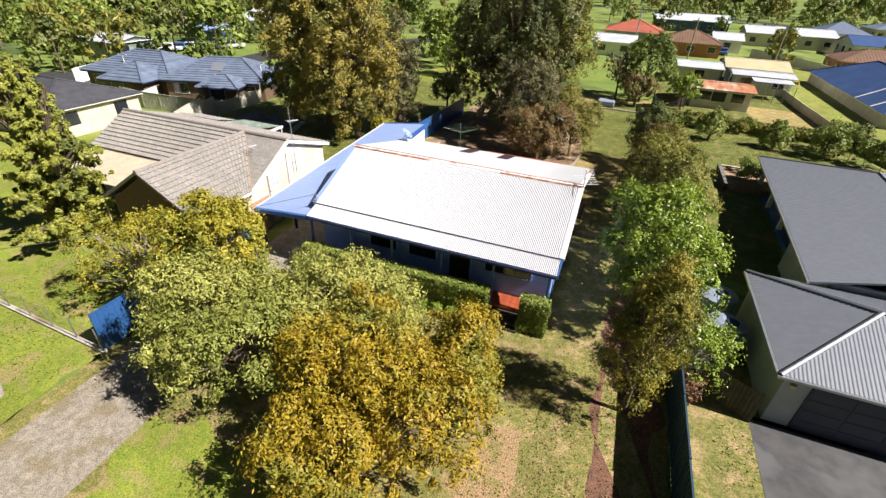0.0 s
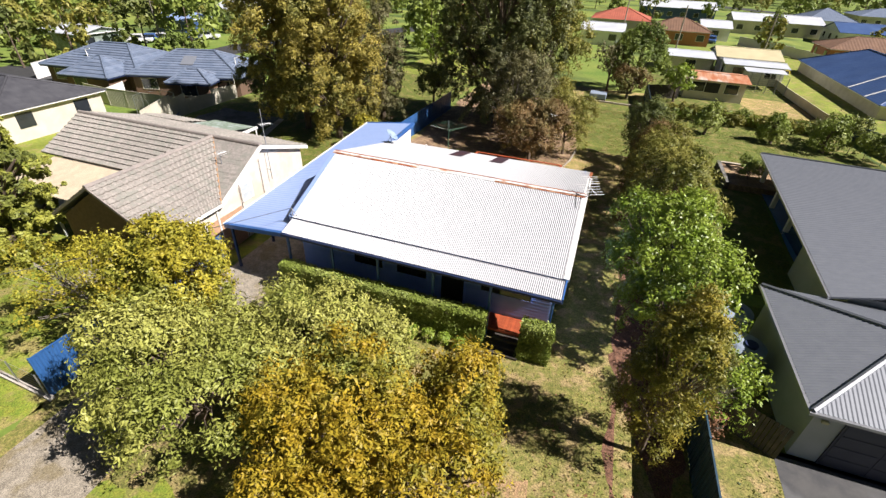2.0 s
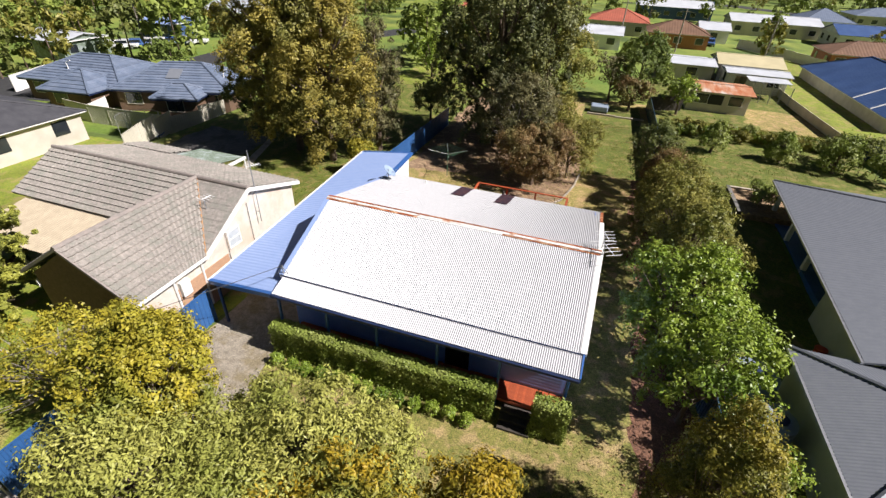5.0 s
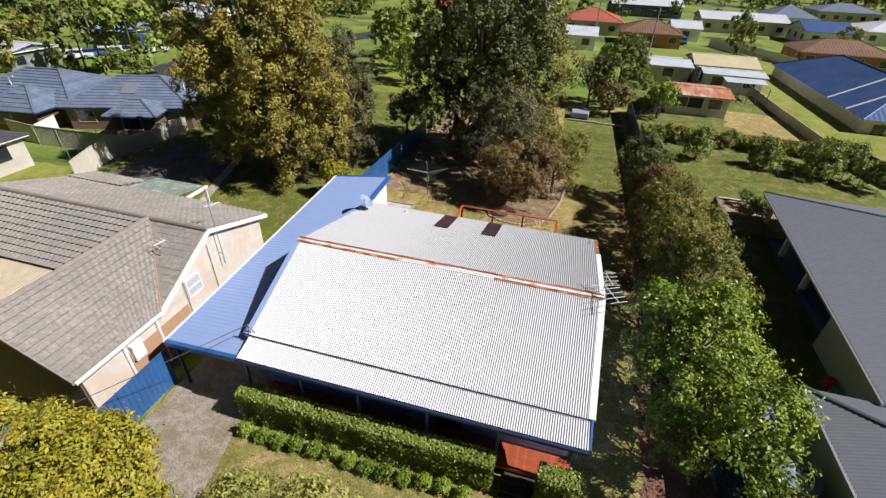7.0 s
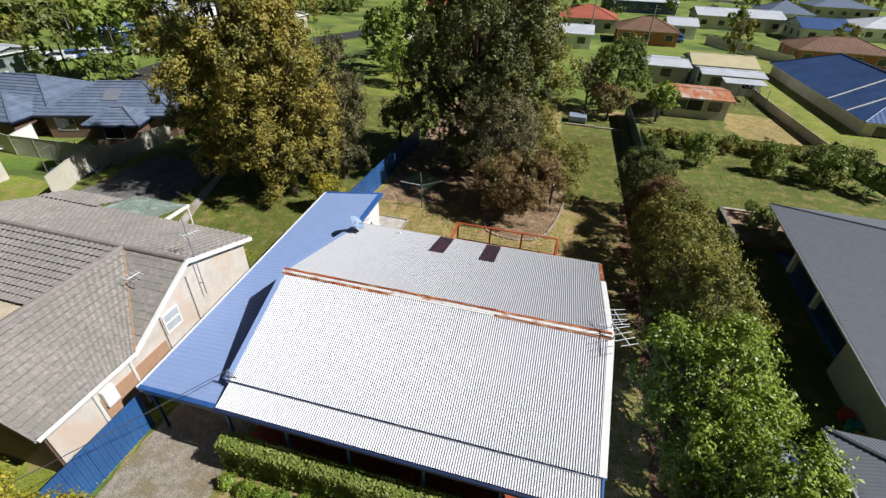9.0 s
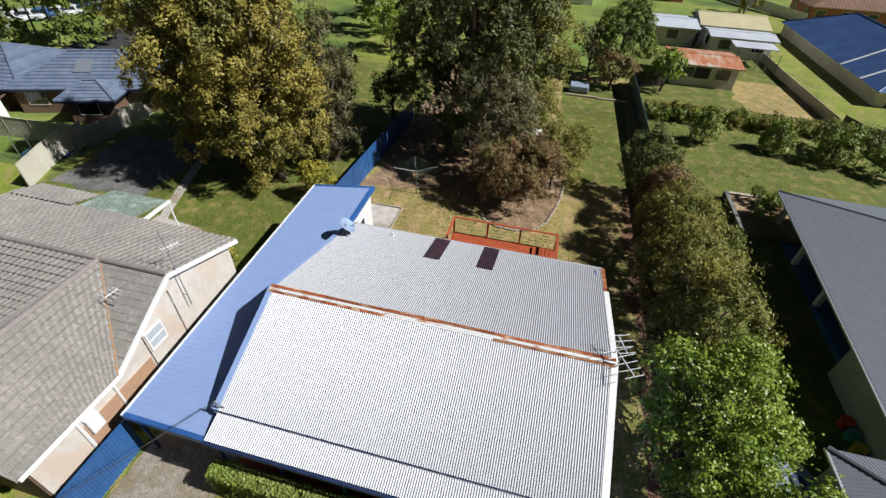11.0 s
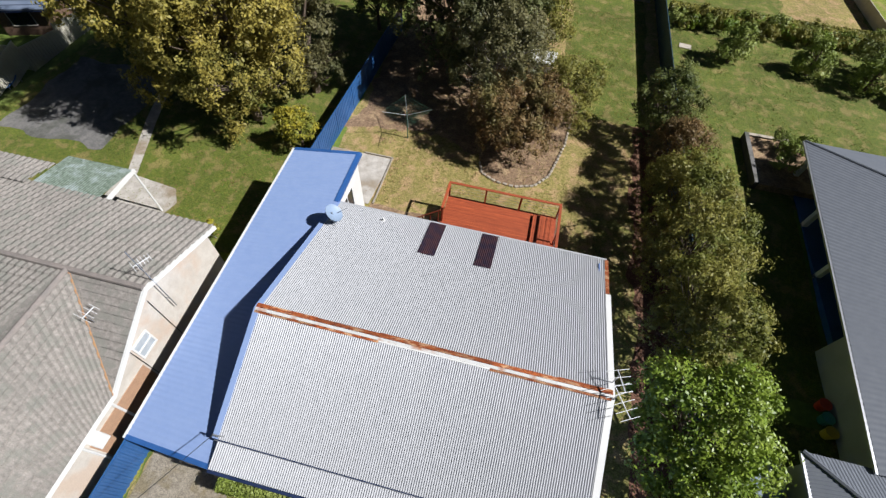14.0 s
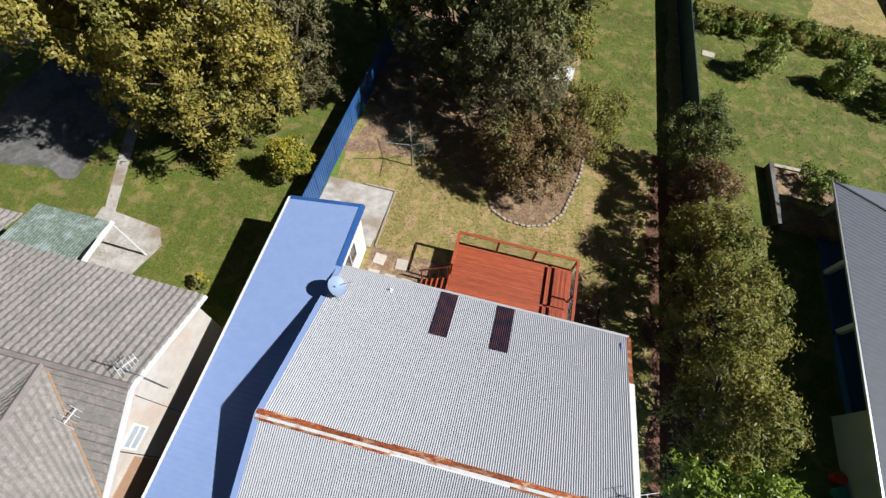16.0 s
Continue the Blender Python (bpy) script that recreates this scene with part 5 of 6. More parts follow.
for tx, ty, tr in ((19.15, 0.0, 0.85), (19.3, -2.2, 0.75)):
    tk = thing("water_tank", (tx, ty, ground_z(tx, ty)), "blue-grey round plastic rainwater tank beside the garage", "water tank", "tanks by the garage")
    bm = tube(bmesh.new(), [(0, 0, 0), (0, 0, 1.5)], tr, 28)
    part("body", bm, M["tank"], tk)
    part("lid", tube(bmesh.new(), [(0, 0, 1.5), (0, 0, 1.62), (0, 0, 1.68)], tr * 0.98, 28, 0.35), M["tank"], tk)
    part("hatch", tube(bmesh.new(), [(0.1, -0.2, 1.6), (0.1, -0.2, 1.74)], 0.24, 16), M["navy"], tk)
    for k in range(4):
        part("rib", tube(bmesh.new(), [(0, 0, 0.3 * k + 0.2), (0, 0, 0.3 * k + 0.26)], tr + 0.02, 28), M["tank"], tk)

# ---- trees ----
TREES = [
    # name, x, y, leaf, rx, ry, z0, z1, lobes, leaves, leaf size, label, bark
    ("tree", 0.3, -10.6, "leaf_yellow", 2.2, 1.6, 1.4, 5.9, 7, 66000, 0.055, "yellow-green broadleaf tree in the front yard", "bark"),
    ("tree", -4.8, -10.2, "leaf_yellow", 2.3, 2.0, 0.6, 4.2, 7, 14500, 0.055, "sparse pale yellow-green tree by the fence", "bark_pale"),
    ("tree", 2.4, -12.4, "leaf_grey", 2.8, 2.2, 0.5, 4.9, 9, 73950, 0.061, "dense grey-green bushy tree in the front yard", "bark"),
    ("tree", 5.3, -10.2, "leaf_grey", 3.1, 1.8, 0.5, 4.6, 9, 69020, 0.061, "dense grey-green bushy tree in the front yard", "bark"),
    ("tree", 7.3, -12.0, "leaf_gold", 2.3, 2.0, 0.4, 4.5, 8, 59160, 0.061, "golden-leaved bushy tree in the front yard", "bark"),
    ("tree", 9.8, -12.5, "leaf_gold", 1.8, 1.7, 0.2, 4.1, 9, 24000, 0.061, "golden-leaved bushy tree in the front yard", "bark"),
    ("tree", 9.9, -10.0, "leaf_gold", 1.3, 1.2, 0.3, 4.0, 6, 20400, 0.061, "golden-leaved bushy tree in the front yard", "bark"),
    ("tree", 7.6, -14.6, "leaf_gold", 2.0, 1.5, 0.3, 3.2, 6, 27200, 0.061, "golden-leaved bushy shrub near the street", "bark"),
    ("conifer", 15.5, -8.0, "leaf_conifer", 1.05, 1.1, 0.1, 6.3, 10, 56000, 0.045, "dark bronze-tipped conifer by the side fence", "bark"),
    ("shrub", 17.5, -5.6, "leaf_bright", 1.2, 1.2, 0.4, 3.2, 7, 6500, 0.055, "open bright green shrub with bare pale twigs", "bark_pale"),
    ("shrub", 17.4, -6.2, "leaf_dead", 0.8, 0.6, 0.1, 1.4, 5, 4250, 0.050, "dead brown shrub by the paling fence", "bark_pale"),
    ("tree", 15.8, 0.4, "leaf_bright", 2.3, 2.5, 0.6, 5.2, 8, 38000, 0.066, "bright green round leafy tree by the side fence", "bark"),
    ("tree", 16.2, -2.9, "leaf_bright", 1.8, 2.0, 0.4, 4.9, 7, 25000, 0.066, "bright green leafy tree by the side fence", "bark"),
    ("tree", 16.25, 4.6, "leaf_olive", 2.2, 2.0, 0.3, 5.5, 8, 34000, 0.072, "dull olive feathery tree by the side fence", "bark"),
    ("tree", 16.2, 8.4, "leaf_olive", 2.2, 2.1, 0.3, 5.7, 8, 36000, 0.072, "dull olive feathery tree by the side fence", "bark"),
    ("tree", 16.0, 12.3, "leaf_olive", 1.7, 1.8, 0.3, 4.7, 6, 24000, 0.072, "dull olive feathery tree by the side fence", "bark"),
    ("tree", 15.9, 15.6, "leaf_purple", 1.3, 1.4, 0.3, 3.9, 6, 20000, 0.058, "reddish-brown and green shrub by the side fence", "bark"),
    ("tree", 15.7, 18.6, "leaf_dark", 1.8, 1.8, 0.4, 4.8, 7, 29580, 0.058, "dark green round tree by the side fence", "bark"),
    ("tree", 7.3, 15.9, "leaf_purple", 2.7, 2.3, 0.4, 4.4, 9, 59160, 0.065, "purple-brown leafy bush in the garden bed", "bark"),
    ("tree", 9.7, 18.3, "leaf_olive", 1.9, 1.8, 0.5, 4.8, 6, 27115, 0.065, "olive green bush in the garden bed", "bark"),
    ("tree", 5.2, 18.7, "leaf_greygum", 2.8, 2.6, 1.0, 7.8, 9, 56000, 0.075, "dusty grey-green tree with bare twigs", "bark_pale"),
    ("tree", -4.9, 12.4, "leaf_yellow", 1.0, 0.9, 0.3, 2.6, 5, 7650, 0.072, "small yellow-green shrub beside the blue fence", "bark"),
]
for i, (nm, x, y, lf, rx, ry, z0, z1, k, cnt, sz, lab, bk) in enumerate(TREES):
    tree(nm, x, y, z1, lobed(rx, ry, z0, z1, k * 2 if rx > 1.7 else k, 100 + i, 0.38 if rx > 1.7 else 0.5), lf, lab, cnt, sz, bk, 0.09 + 0.02 * rx, 200 + i, category="conifer" if nm == "conifer" else ("shrub" if nm == "shrub" else "tree"))


def giant(nm, x, y, h, r, z0, leaf, label, count, size, seed, n=16, cone=0.0, bark="bark", knob=0.5, tall=1.0):
    """A tall tree: lobes stacked round a high trunk."""
    rng = np.random.default_rng(seed)
    lobes = []
    for i in range(n):
        s = (i + 0.5) / n
        if cone:
            a, reach = i * 2.4 + rng.uniform(-0.3, 0.3), r * (1 - s) ** 0.75 * rng.uniform(0.75, 1.15) + 0.25
            for q, br in ((0.4, 0.55), (0.72, 0.42), (1.0, 0.26)):
                lobes.append((math.cos(a) * reach * q, math.sin(a) * reach * q, z0 + (h - z0) * s + 0.25 * reach * q, br * (0.5 + 0.5 * (1 - s)) + 0.1, br * (0.5 + 0.5 * (1 - s)) + 0.1, br * 0.55 + 0.06))
            continue
        z = z0 + (h - z0) * s
        rr = r * math.sin(math.pi * (0.18 + 0.74 * s)) ** 0.7
        if i % 3 == 1:
            lobes.append((0, 0, z, rr * 0.6, rr * 0.6, (h - z0) / n * 1.8 + 0.3))
        for j in range(3):
            a = i * 2.4 + j * 2.1 + rng.uniform(-0.5, 0.5)
            q = rng.uniform(0.2, 0.34)
            lobes.append((math.cos(a) * rr * (1 - q), math.sin(a) * rr * (1 - q), z + rng.uniform(-0.4, 0.4), rr * q + 0.2, rr * q + 0.2, (rr * q + 0.2) * rng.uniform(0.9, 1.3)))
    return tree(nm, x, y, h, lobes, leaf, label, count, size, bark, 0.3, seed, inside=0.3, per=14 if tall > 1 else 16, knob=knob, tall=tall, step=4)


giant("gum_tree", -12.3, 14.9, 19, 4.8, 1.5, "leaf_gum", "tall dense olive-brown gum tree", 170000, 0.1, 301, 24)
giant("gum_tree", -8.6, 14.0, 12.4, 3.7, 1.5, "leaf_gum", "golden-brown leafy gum tree", 95000, 0.09, 302, 16)
giant("gum_tree", -6.2, 17.6, 9.8, 2.2, 0.6, "leaf_greygum", "greyish olive young gum tree", 40000, 0.085, 303, 12, knob=0.4)
giant("pine_tree", 2.8, 22.6, 18, 5.4, 0.8, "leaf_tuft", "tall dark green pine tree with upright tufts", 170000, 0.1, 304, 28, knob=0.34, tall=2.0)
giant("pine_tree", 6.3, 24.4, 12.5, 3.5, 1.2, "leaf_olive", "tall dusty green pine tree", 60000, 0.1, 305, 15)
giant("conifer", -13.4, -7.6, 8.9, 2.7, 0.3, "leaf_pine", "large yellow-tipped spreading conifer", 110000, 0.1, 306, 60, cone=1.0, knob=0.3)
tree("tree", -18.6, 17.6, 5, lobed(2.4, 2.2, 0.3, 4.6, 8, 161), "leaf_dark", "dark green round tree beside the gum tree", 16000, 0.09, seed=162)
tree("shrub", -4.6, 26, 4, lobed(1.5, 1.5, 0.3, 4.0, 6, 41), "leaf_dark", "dark green shrub beside the blue fence", 7000, 0.11, seed=42, category="shrub")
tree("tree", 21.6, 29.6, 3, [(0, 0, 1.2, 0.85, 0.85, 1.05), (0.45, 0.2, 0.75, 0.75, 0.7, 0.7), (-0.4, -0.3, 0.8, 0.75, 0.7, 0.75), (0.1, -0.1, 2.1, 0.6, 0.6, 0.75)], "leaf_hedge", "small round green fruit tree on the lawn", 5000, 0.1, seed=44, group="fruit trees")
tree("tree", 27.2, 29.6, 3, [(0, 0, 1.0, 0.85, 0.85, 0.9), (-0.35, 0.25, 0.65, 0.65, 0.6, 0.6), (0.3, -0.3, 0.7, 0.65, 0.6, 0.65), (-0.1, 0.1, 1.75, 0.6, 0.6, 0.7)], "leaf_hedge", "small round green fruit tree on the lawn", 5000, 0.1, seed=46, group="fruit trees")
tree("tree", 31.0, 28.7, 3, [(0, 0, 1.5, 1.2, 1.2, 1.2), (0.5, 0.4, 0.9, 0.95, 0.9, 0.8), (-0.5, -0.3, 0.9, 0.95, 0.9, 0.8), (0.1, 0.1, 2.3, 0.8, 0.8, 0.8)], "leaf_hedge", "small round green fruit tree on the lawn", 5000, 0.1, seed=48, group="fruit trees")
tree("tree", 14.9, 44.5, 8, [(0, 0, 4.0, 2.9, 2.7, 3.3), (1.6, 0.2, 3.4, 1.9, 1.8, 2.2), (-1.7, -0.2, 3.2, 1.7, 1.8, 2.3), (0.3, -1.5, 3.6, 1.9, 1.5, 2.4), (0.4, 0.3, 5.6, 1.9, 1.8, 1.9)], "leaf_far", "large round olive green tree", 26000, 0.11, seed=50, knob=0.4)
tree("tree", 12.0, 43, 5, lobed(2.2, 2, 0.6, 5.0, 6, 51), "leaf_greygum", "sparse greyish tree behind the lawn", 5000, 0.13, seed=52)
tree("tree", 14.4, 40.5, 3, lobed(2.0, 1.6, 0.3, 3.2, 6, 53), "leaf_purple", "reddish-brown bush by the back fence", 6000, 0.12, seed=54)
tree("tree", 19.6, 41.5, 3, lobed(1.5, 1.4, 0.3, 4.0, 6, 55), "leaf_bright", "bright green bush beside the rusty shed", 5000, 0.12, seed=56)
tree("tree", -11.5, 45, 5, lobed(2.6, 2.2, 0.5, 5.0, 6, 57), "leaf_bright", "bright yellow-green tree on the paddock", 8000, 0.14, seed=58)
tree("shrub", -6.4, 5.0, 1, lobed(0.35, 0.3, 0.3, 1.3, 3, 141), "leaf_yellow", "small yellow-leaved shrub on the lawn edge", 700, 0.07, "bark_pale", seed=142, category="shrub", trunk=0.03)
for i, (x, y) in enumerate(((23.3, 19.9), (24.1, 19.3), (23.1, 17.9), (24.8, 20.1))):
    tree("shrub", x, y, 1, lobed(0.7, 0.7, 0.1, 1.0, 4, 60 + i), "leaf_hedge", "low clipped green shrub in the raised bed", 3200, 0.055, seed=63 + i, category="shrub", z=0.4, trunk=0.03)
hedge("hedge", 0.0, 9.45, -5.4, -4.8, 0, 1.52, "leaf_hedge", "clipped green hedge in front of the veranda", 30000, 71)
hedge("hedge", 10.9, 12.1, -5.5, -4.9, 0, 1.75, "leaf_hedge", "clipped green hedge block beside the front steps", 7000, 72)
for i in range(13):
    tree("box_shrub", 0.5 + 0.68 * i, -5.85 - 0.05 * math.sin(i), 0.6, [(0, 0, 0.26, 0.2 + 0.02 * (i % 3), 0.2, 0.23)], "leaf_bright", "small clipped round box shrub", 1500, 0.034, seed=80 + i, group="row of box shrubs", category="shrub", trunk=0.025, limbs=False, inside=0.15)
hedge("hedge", 17.4, 34.2, 34.2, 35.6, 0, 1.0, "leaf_olive", "long uneven olive hedge across the back lawn", 14000, 73, 0.1)
rr = random.Random(31)
for i in range(26):
    x = 17.8 + 0.64 * i
    k = ("leaf_hedge", "leaf_olive", "leaf_bright", "leaf_olive")[i % 4]
    tree("shrub", x, 34.3 + rr.uniform(-0.7, 0.7), 1, lobed(rr.uniform(0.6, 0.9), rr.uniform(0.55, 0.8), 0.05, rr.uniform(0.9, 1.5), 4, 90 + i), k, "leafy garden shrub growing along the hedge", 2000, 0.075, seed=95 + i, category="shrub", trunk=0.03, limbs=False, group="shrubs along the hedge")
for i in range(5):
    x, y = 31.5 + 0.8 * i, 31.5 - 1.1 * i
    tree("shrub", x, y, 1, lobed(1.2, 1.1, 0.05, 2.0 + 0.4 * (i % 3), 4, 130 + i), ("leaf_dark", "leaf_hedge")[i % 2], "leafy garden shrub growing along the fence", 2600, 0.09, seed=135 + i, category="shrub", trunk=0.03, limbs=False, group="shrubs along the hedge")


# ---- houses further off ----
def far_house(name, x0, x1, y0, y1, h, rise, roof, wall, label, turn=0.0, hip=True, category="house", along="x", z0=0.0):
    """A house with walls, eaves, hip or gable roof, windows and a door."""
    t = thing(name, ((x0 + x1) / 2, (y0 + y1) / 2, z0), label, category, turn=turn)
    w, d = (x1 - x0) / 2, (y1 - y0) / 2
    wall_box(t, -w + 0.4, w - 0.4, -d + 0.4, d - 0.4, 0, h - 0.02, wall)
    part("soffit", B(-w + 0.02, w - 0.02, -d + 0.02, d - 0.02, h - 0.1, h - 0.03), M["white"], t)
    if hip:
        corr_hip(t, -w, w, -d, d, h, rise, M[roof], pitch=0.5, amp=0.02, run=min(w * 0.95, d))
    else:
        part("roof", slab(bmesh.new(), [(-w, -d, h), (w, -d, h), (w, 0, h + rise), (-w, 0, h + rise)], 0.08), M[roof], t)
        part("roof", slab(bmesh.new(), [(-w, 0, h + rise), (w, 0, h + rise), (w, d, h), (-w, d, h)], 0.08), M[roof], t)
        part("ridge_cap", tube(bmesh.new(), [(-w, 0, h + rise), (w, 0, h + rise)], 0.1, 6), M[roof], t)
        for s in (-1, 1):
            gable_wall("gable", s * (w - 0.4), s * (w - 0.55), [(-d + 0.4, h - 0.02), (d - 0.4, h - 0.02), (0, h + rise - 0.12)], M[wall], t)
    k = max(1, int(w * 2 / 3.5))
    for i in range(k):
        xc = -w + 2 * w * (i + 0.5) / k
        window(t, xc - 0.7, xc + 0.7, -d + 0.398, 0.95, min(h - 0.3, 2.05))
    k = max(1, int(d * 2 / 4))
    for i in range(k):
        yc = -d + 2 * d * (i + 0.5) / k
        for s in (-1, 1):
            part("window", B(s * (w - 0.4), s * (w - 0.37), yc - 0.6, yc + 0.6, 0.95, min(h - 0.3, 2.05)), M["glass"], t)
    return t


def course_hip(t, x0, x1, y0, y1, ze, rise, material, courses=11):
    """A tiled hip roof in stepped courses, with ridge and hip capping."""
    r = min(x1 - x0, y1 - y0) / 2 * 0.98
    v, f = [], []
    for j in range(courses):
        o = len(v)
        for lift, q in ((-0.02, j / courses), (0.07, j / courses), (0.0, (j + 1) / courses)):
            i = r * q
            for x, y in ((x0 + i, y0 + i), (x1 - i, y0 + i), (x1 - i, y1 - i), (x0 + i, y1 - i)):
                v.append((x, y, ze + rise * q + lift))
        for g in range(2):
            for c in range(4):
                p = o + 4 * g
                f.append((p + c, p + (c + 1) % 4, p + 4 + (c + 1) % 4, p + 4 + c))
    raw("roof_tiles", v, f, material, t)
    top = ze + rise + 0.02
    ins = [(x0 + r, y0 + r), (x1 - r, y0 + r), (x1 - r, y1 - r), (x0 + r, y1 - r)]
    for (xa, ya), (xb, yb) in zip(((x0, y0), (x1, y0), (x1, y1), (x0, y1)), ins):
        part("ridge_cap", tube(bmesh.new(), [(xa, ya, ze + 0.06), (xb, yb, top + 0.03)], 0.11, 6), material, t)
    part("ridge_cap", tube(bmesh.new(), [(*ins[0], top + 0.04), (*ins[2], top + 0.04)], 0.12, 6), material, t)


def tiled_house(x, y, turn, wings, label, z0=-1.0, h=2.3, rise=2.0):
    """A brick house of one or more hipped wings, each with walls, fascia, tiled roof and windows."""
    t = thing("house", (x, y, z0), label, "house", turn=turn)
    for x0, x1, y0, y1, k in wings:
        hh = h if k == 1 else h * 0.93
        wall_box(t, x0 + 0.5, x1 - 0.5, y0 + 0.5, y1 - 0.5, 0, hh - 0.02, "darkbrick")
        part("fascia", B(x0 + 0.03, x1 - 0.03, y0 + 0.03, y1 - 0.03, hh - 0.17, hh - 0.04), M["navy"], t)
        course_hip(t, x0, x1, y0, y1, hh, rise * k, M["tile_dark"], 11 if k == 1 else 6)
        for i in range(max(1, int((x1 - x0) / 4))):
            xc = x0 + 2.2 + 4 * i
            if xc + 1.2 < x1:
                window(t, xc - 0.8, xc + 0.8, y0 + 0.498, 0.8, 1.9, frame="cream")
    return t


wh = tiled_house(-43.5, 22.5, 8, [(-7.0, 6.0, -4.2, 5.2, 1), (-1.6, 4.6, -6.9, -1.0, 0.8)], "brick house with slate blue tiled hip roofs")
part("roof_pipe", tube(bmesh.new(), [(-2, -2.2, 3.2), (-2, -2.2, 3.9), (-1.4, -2.2, 4.1)], 0.06, 6), M["white"], wh, "white vent pipe")
eh = tiled_house(-32.7, 24.0, 20, [(-6.6, 6.0, -3.9, 4.6, 1), (-1.2, 3.6, -6.2, -2.5, 0.55)], "brick house with slate blue tiled hip roofs")
part("solar_heater", slab(bmesh.new(), [(-1.2, -2.2, 3.28), (0.2, -2.2, 3.28), (0.2, -0.8, 3.92), (-1.2, -0.8, 3.92)], 0.08), M["greyroof"], eh, "grey solar panel on the roof")
part("roof_pipe", tube(bmesh.new(), [(4.3, -0.6, 3.0), (4.3, -0.6, 3.8), (4.8, -0.6, 4.0)], 0.06, 6), M["white"], eh, "white vent pipe")
far_house("house", -46, -29.3, 1.0, 9.9, 2.4, 1.5, "tile_black", "cream", "pale house with charcoal tile hip roof")
bl = far_house("house", 31.2, 61.6, 53.2, 65.6, 2.5, 2.9, "blueroof", "cream", "long pale house with deep blue metal roof", turn=90, z0=-1.0)
for xx in (-6.2, -11.2):
    part("flashing", slab(bmesh.new(), [(xx, 6.2, 2.56), (xx + 0.35, 6.2, 2.56), (xx + 1.35, 0.1, 5.44), (xx + 1.0, 0.1, 5.44)], 0.03), M["white"], bl, "pale roof flashing")
sh = far_house("garden_shed", 20.4, 27.6, 44.0, 50.5, 2.3, 0.35, "rustroof", "cream", "pale fibro shed with rusting red roof", hip=False, category="shed")
# a flat near-black panel paints the shaded inside of the shed
part("opening", B(-2.9, 0.5, -2.88, -2.84, 0.9, 2.0), M["dark"], sh, "shed opening, unlit inside painted as a near-black panel")
av = thing("aviary", (31.2, 54.0, 0), "grey wire mesh aviary with sheet roof", "aviary")
for i in range(5):
    for s in (-1, 1):
        part("post", B(-2.2 + 1.1 * i - 0.04, -2.2 + 1.1 * i + 0.04, s * 2 - 0.04, s * 2 + 0.04, 0, 2.1), M["steel"], av)
part("roof", slab(bmesh.new(), [(-2.4, -0.4, 2.25), (2.4, -0.4, 2.25), (2.4, 2.3, 2.35), (-2.4, 2.3, 2.35)], 0.05), M["whiteroof"], av)
for k in range(8):
    part("wire", tube(bmesh.new(), [(-2.2, -2, 0.25 * k + 0.2), (2.2, -2, 0.25 * k + 0.2)], 0.02, 4), M["steel"], av)
    part("wire", tube(bmesh.new(), [(-2.2 + 0.6 * k, -2, 2.1), (-2.2 + 0.6 * k, -0.4, 2.2)], 0.02, 4), M["steel"], av)
FAR = [
    (26.2, 35.0, 62, 70, 2.6, 0.9, "creamroof", "white", "pale cottage with cream metal roof", False),
    (26.6, 34.6, 57, 62, 2.4, 0.3, "whiteroof", "white", "white-roofed lean-to behind the cottage", False),
    (19.5, 26.0, 60, 68, 2.4, 0.4, "whiteroof", "cream", "low annex with pale blue-grey roof", False),
    (17.5, 29.5, 92, 102, 2.6, 2.0, "brownroof", "brick", "brick house with brown tile roof", True),
    (5.0, 18.5, 104, 116, 2.8, 2.2, "redroof", "cream", "suburban house with red tile roof", True),
    (4.5, 13.0, 82, 92, 2.6, 1.0, "whiteroof", "white", "low building with white metal roof", False),
    (28.5, 35.0, 104, 112, 2.6, 1.2, "whiteroof", "white", "white garage with gable roof", False),
    (16.0, 38.0, 150, 164, 3.2, 1.6, "whiteroof", "blueroof", "long blue building with white roof", False),
    (38.0, 58.0, 124, 136, 3.0, 1.3, "whiteroof", "fencegrey", "long grey shed with pale roof", False),
    (58.0, 70.0, 140, 154, 3.0, 2.6, "tile_dark", "white", "white house with grey hip roof", True),
    (57.0, 67.0, 112, 124, 2.8, 1.6, "blueroof", "white", "large shed with blue metal roof", False),
    (47.0, 62.0, 84, 94, 2.6, 1.8, "brownroof", "brick", "house with orange-brown tile roof", True),
    (72.0, 86.0, 120, 134, 2.8, 2.0, "whiteroof", "white", "pale house standing among trees", True),
    (-73.0, -63.5, 32, 40, 2.6, 0.8, "whiteroof", "mossheet", "pale green cottage with white roof", False),
    (-73.0, -65.0, 53, 61, 2.6, 1.0, "bluezinc", "blueroof", "blue cottage beside the side road", False),
    (-76.0, -64.0, 72, 84, 2.8, 2.0, "whiteroof", "white", "white cottage with gable roof", False),
    (-60.0, -48.0, 78, 88, 2.8, 1.2, "whiteroof", "cream", "pale house with white roof", False),
    (-30.0, -18.0, 110, 122, 2.8, 1.8, "redroof", "cream", "house with red roof behind the trees", True),
    (80.0, 98.0, 170, 184, 3.0, 2.0, "tile_dark", "cream", "distant house with grey roof", True),
    (100.0, 118.0, 150, 164, 3.0, 2.0, "brownroof", "brick", "distant house with brown roof", True),
]
for x0, x1, y0, y1, h, r, rf, wl, lab, hp in FAR:
    far_house("house", x0, x1, y0, y1, h, r, rf, wl, lab, hip=hp, z0=ground_z((x0 + x1) / 2, (y0 + y1) / 2))
panel_fence("fence", [(36, 100), (47, 84), (54, 104)], 1.7, "white", "pale fence between far yards", panel=3.0)

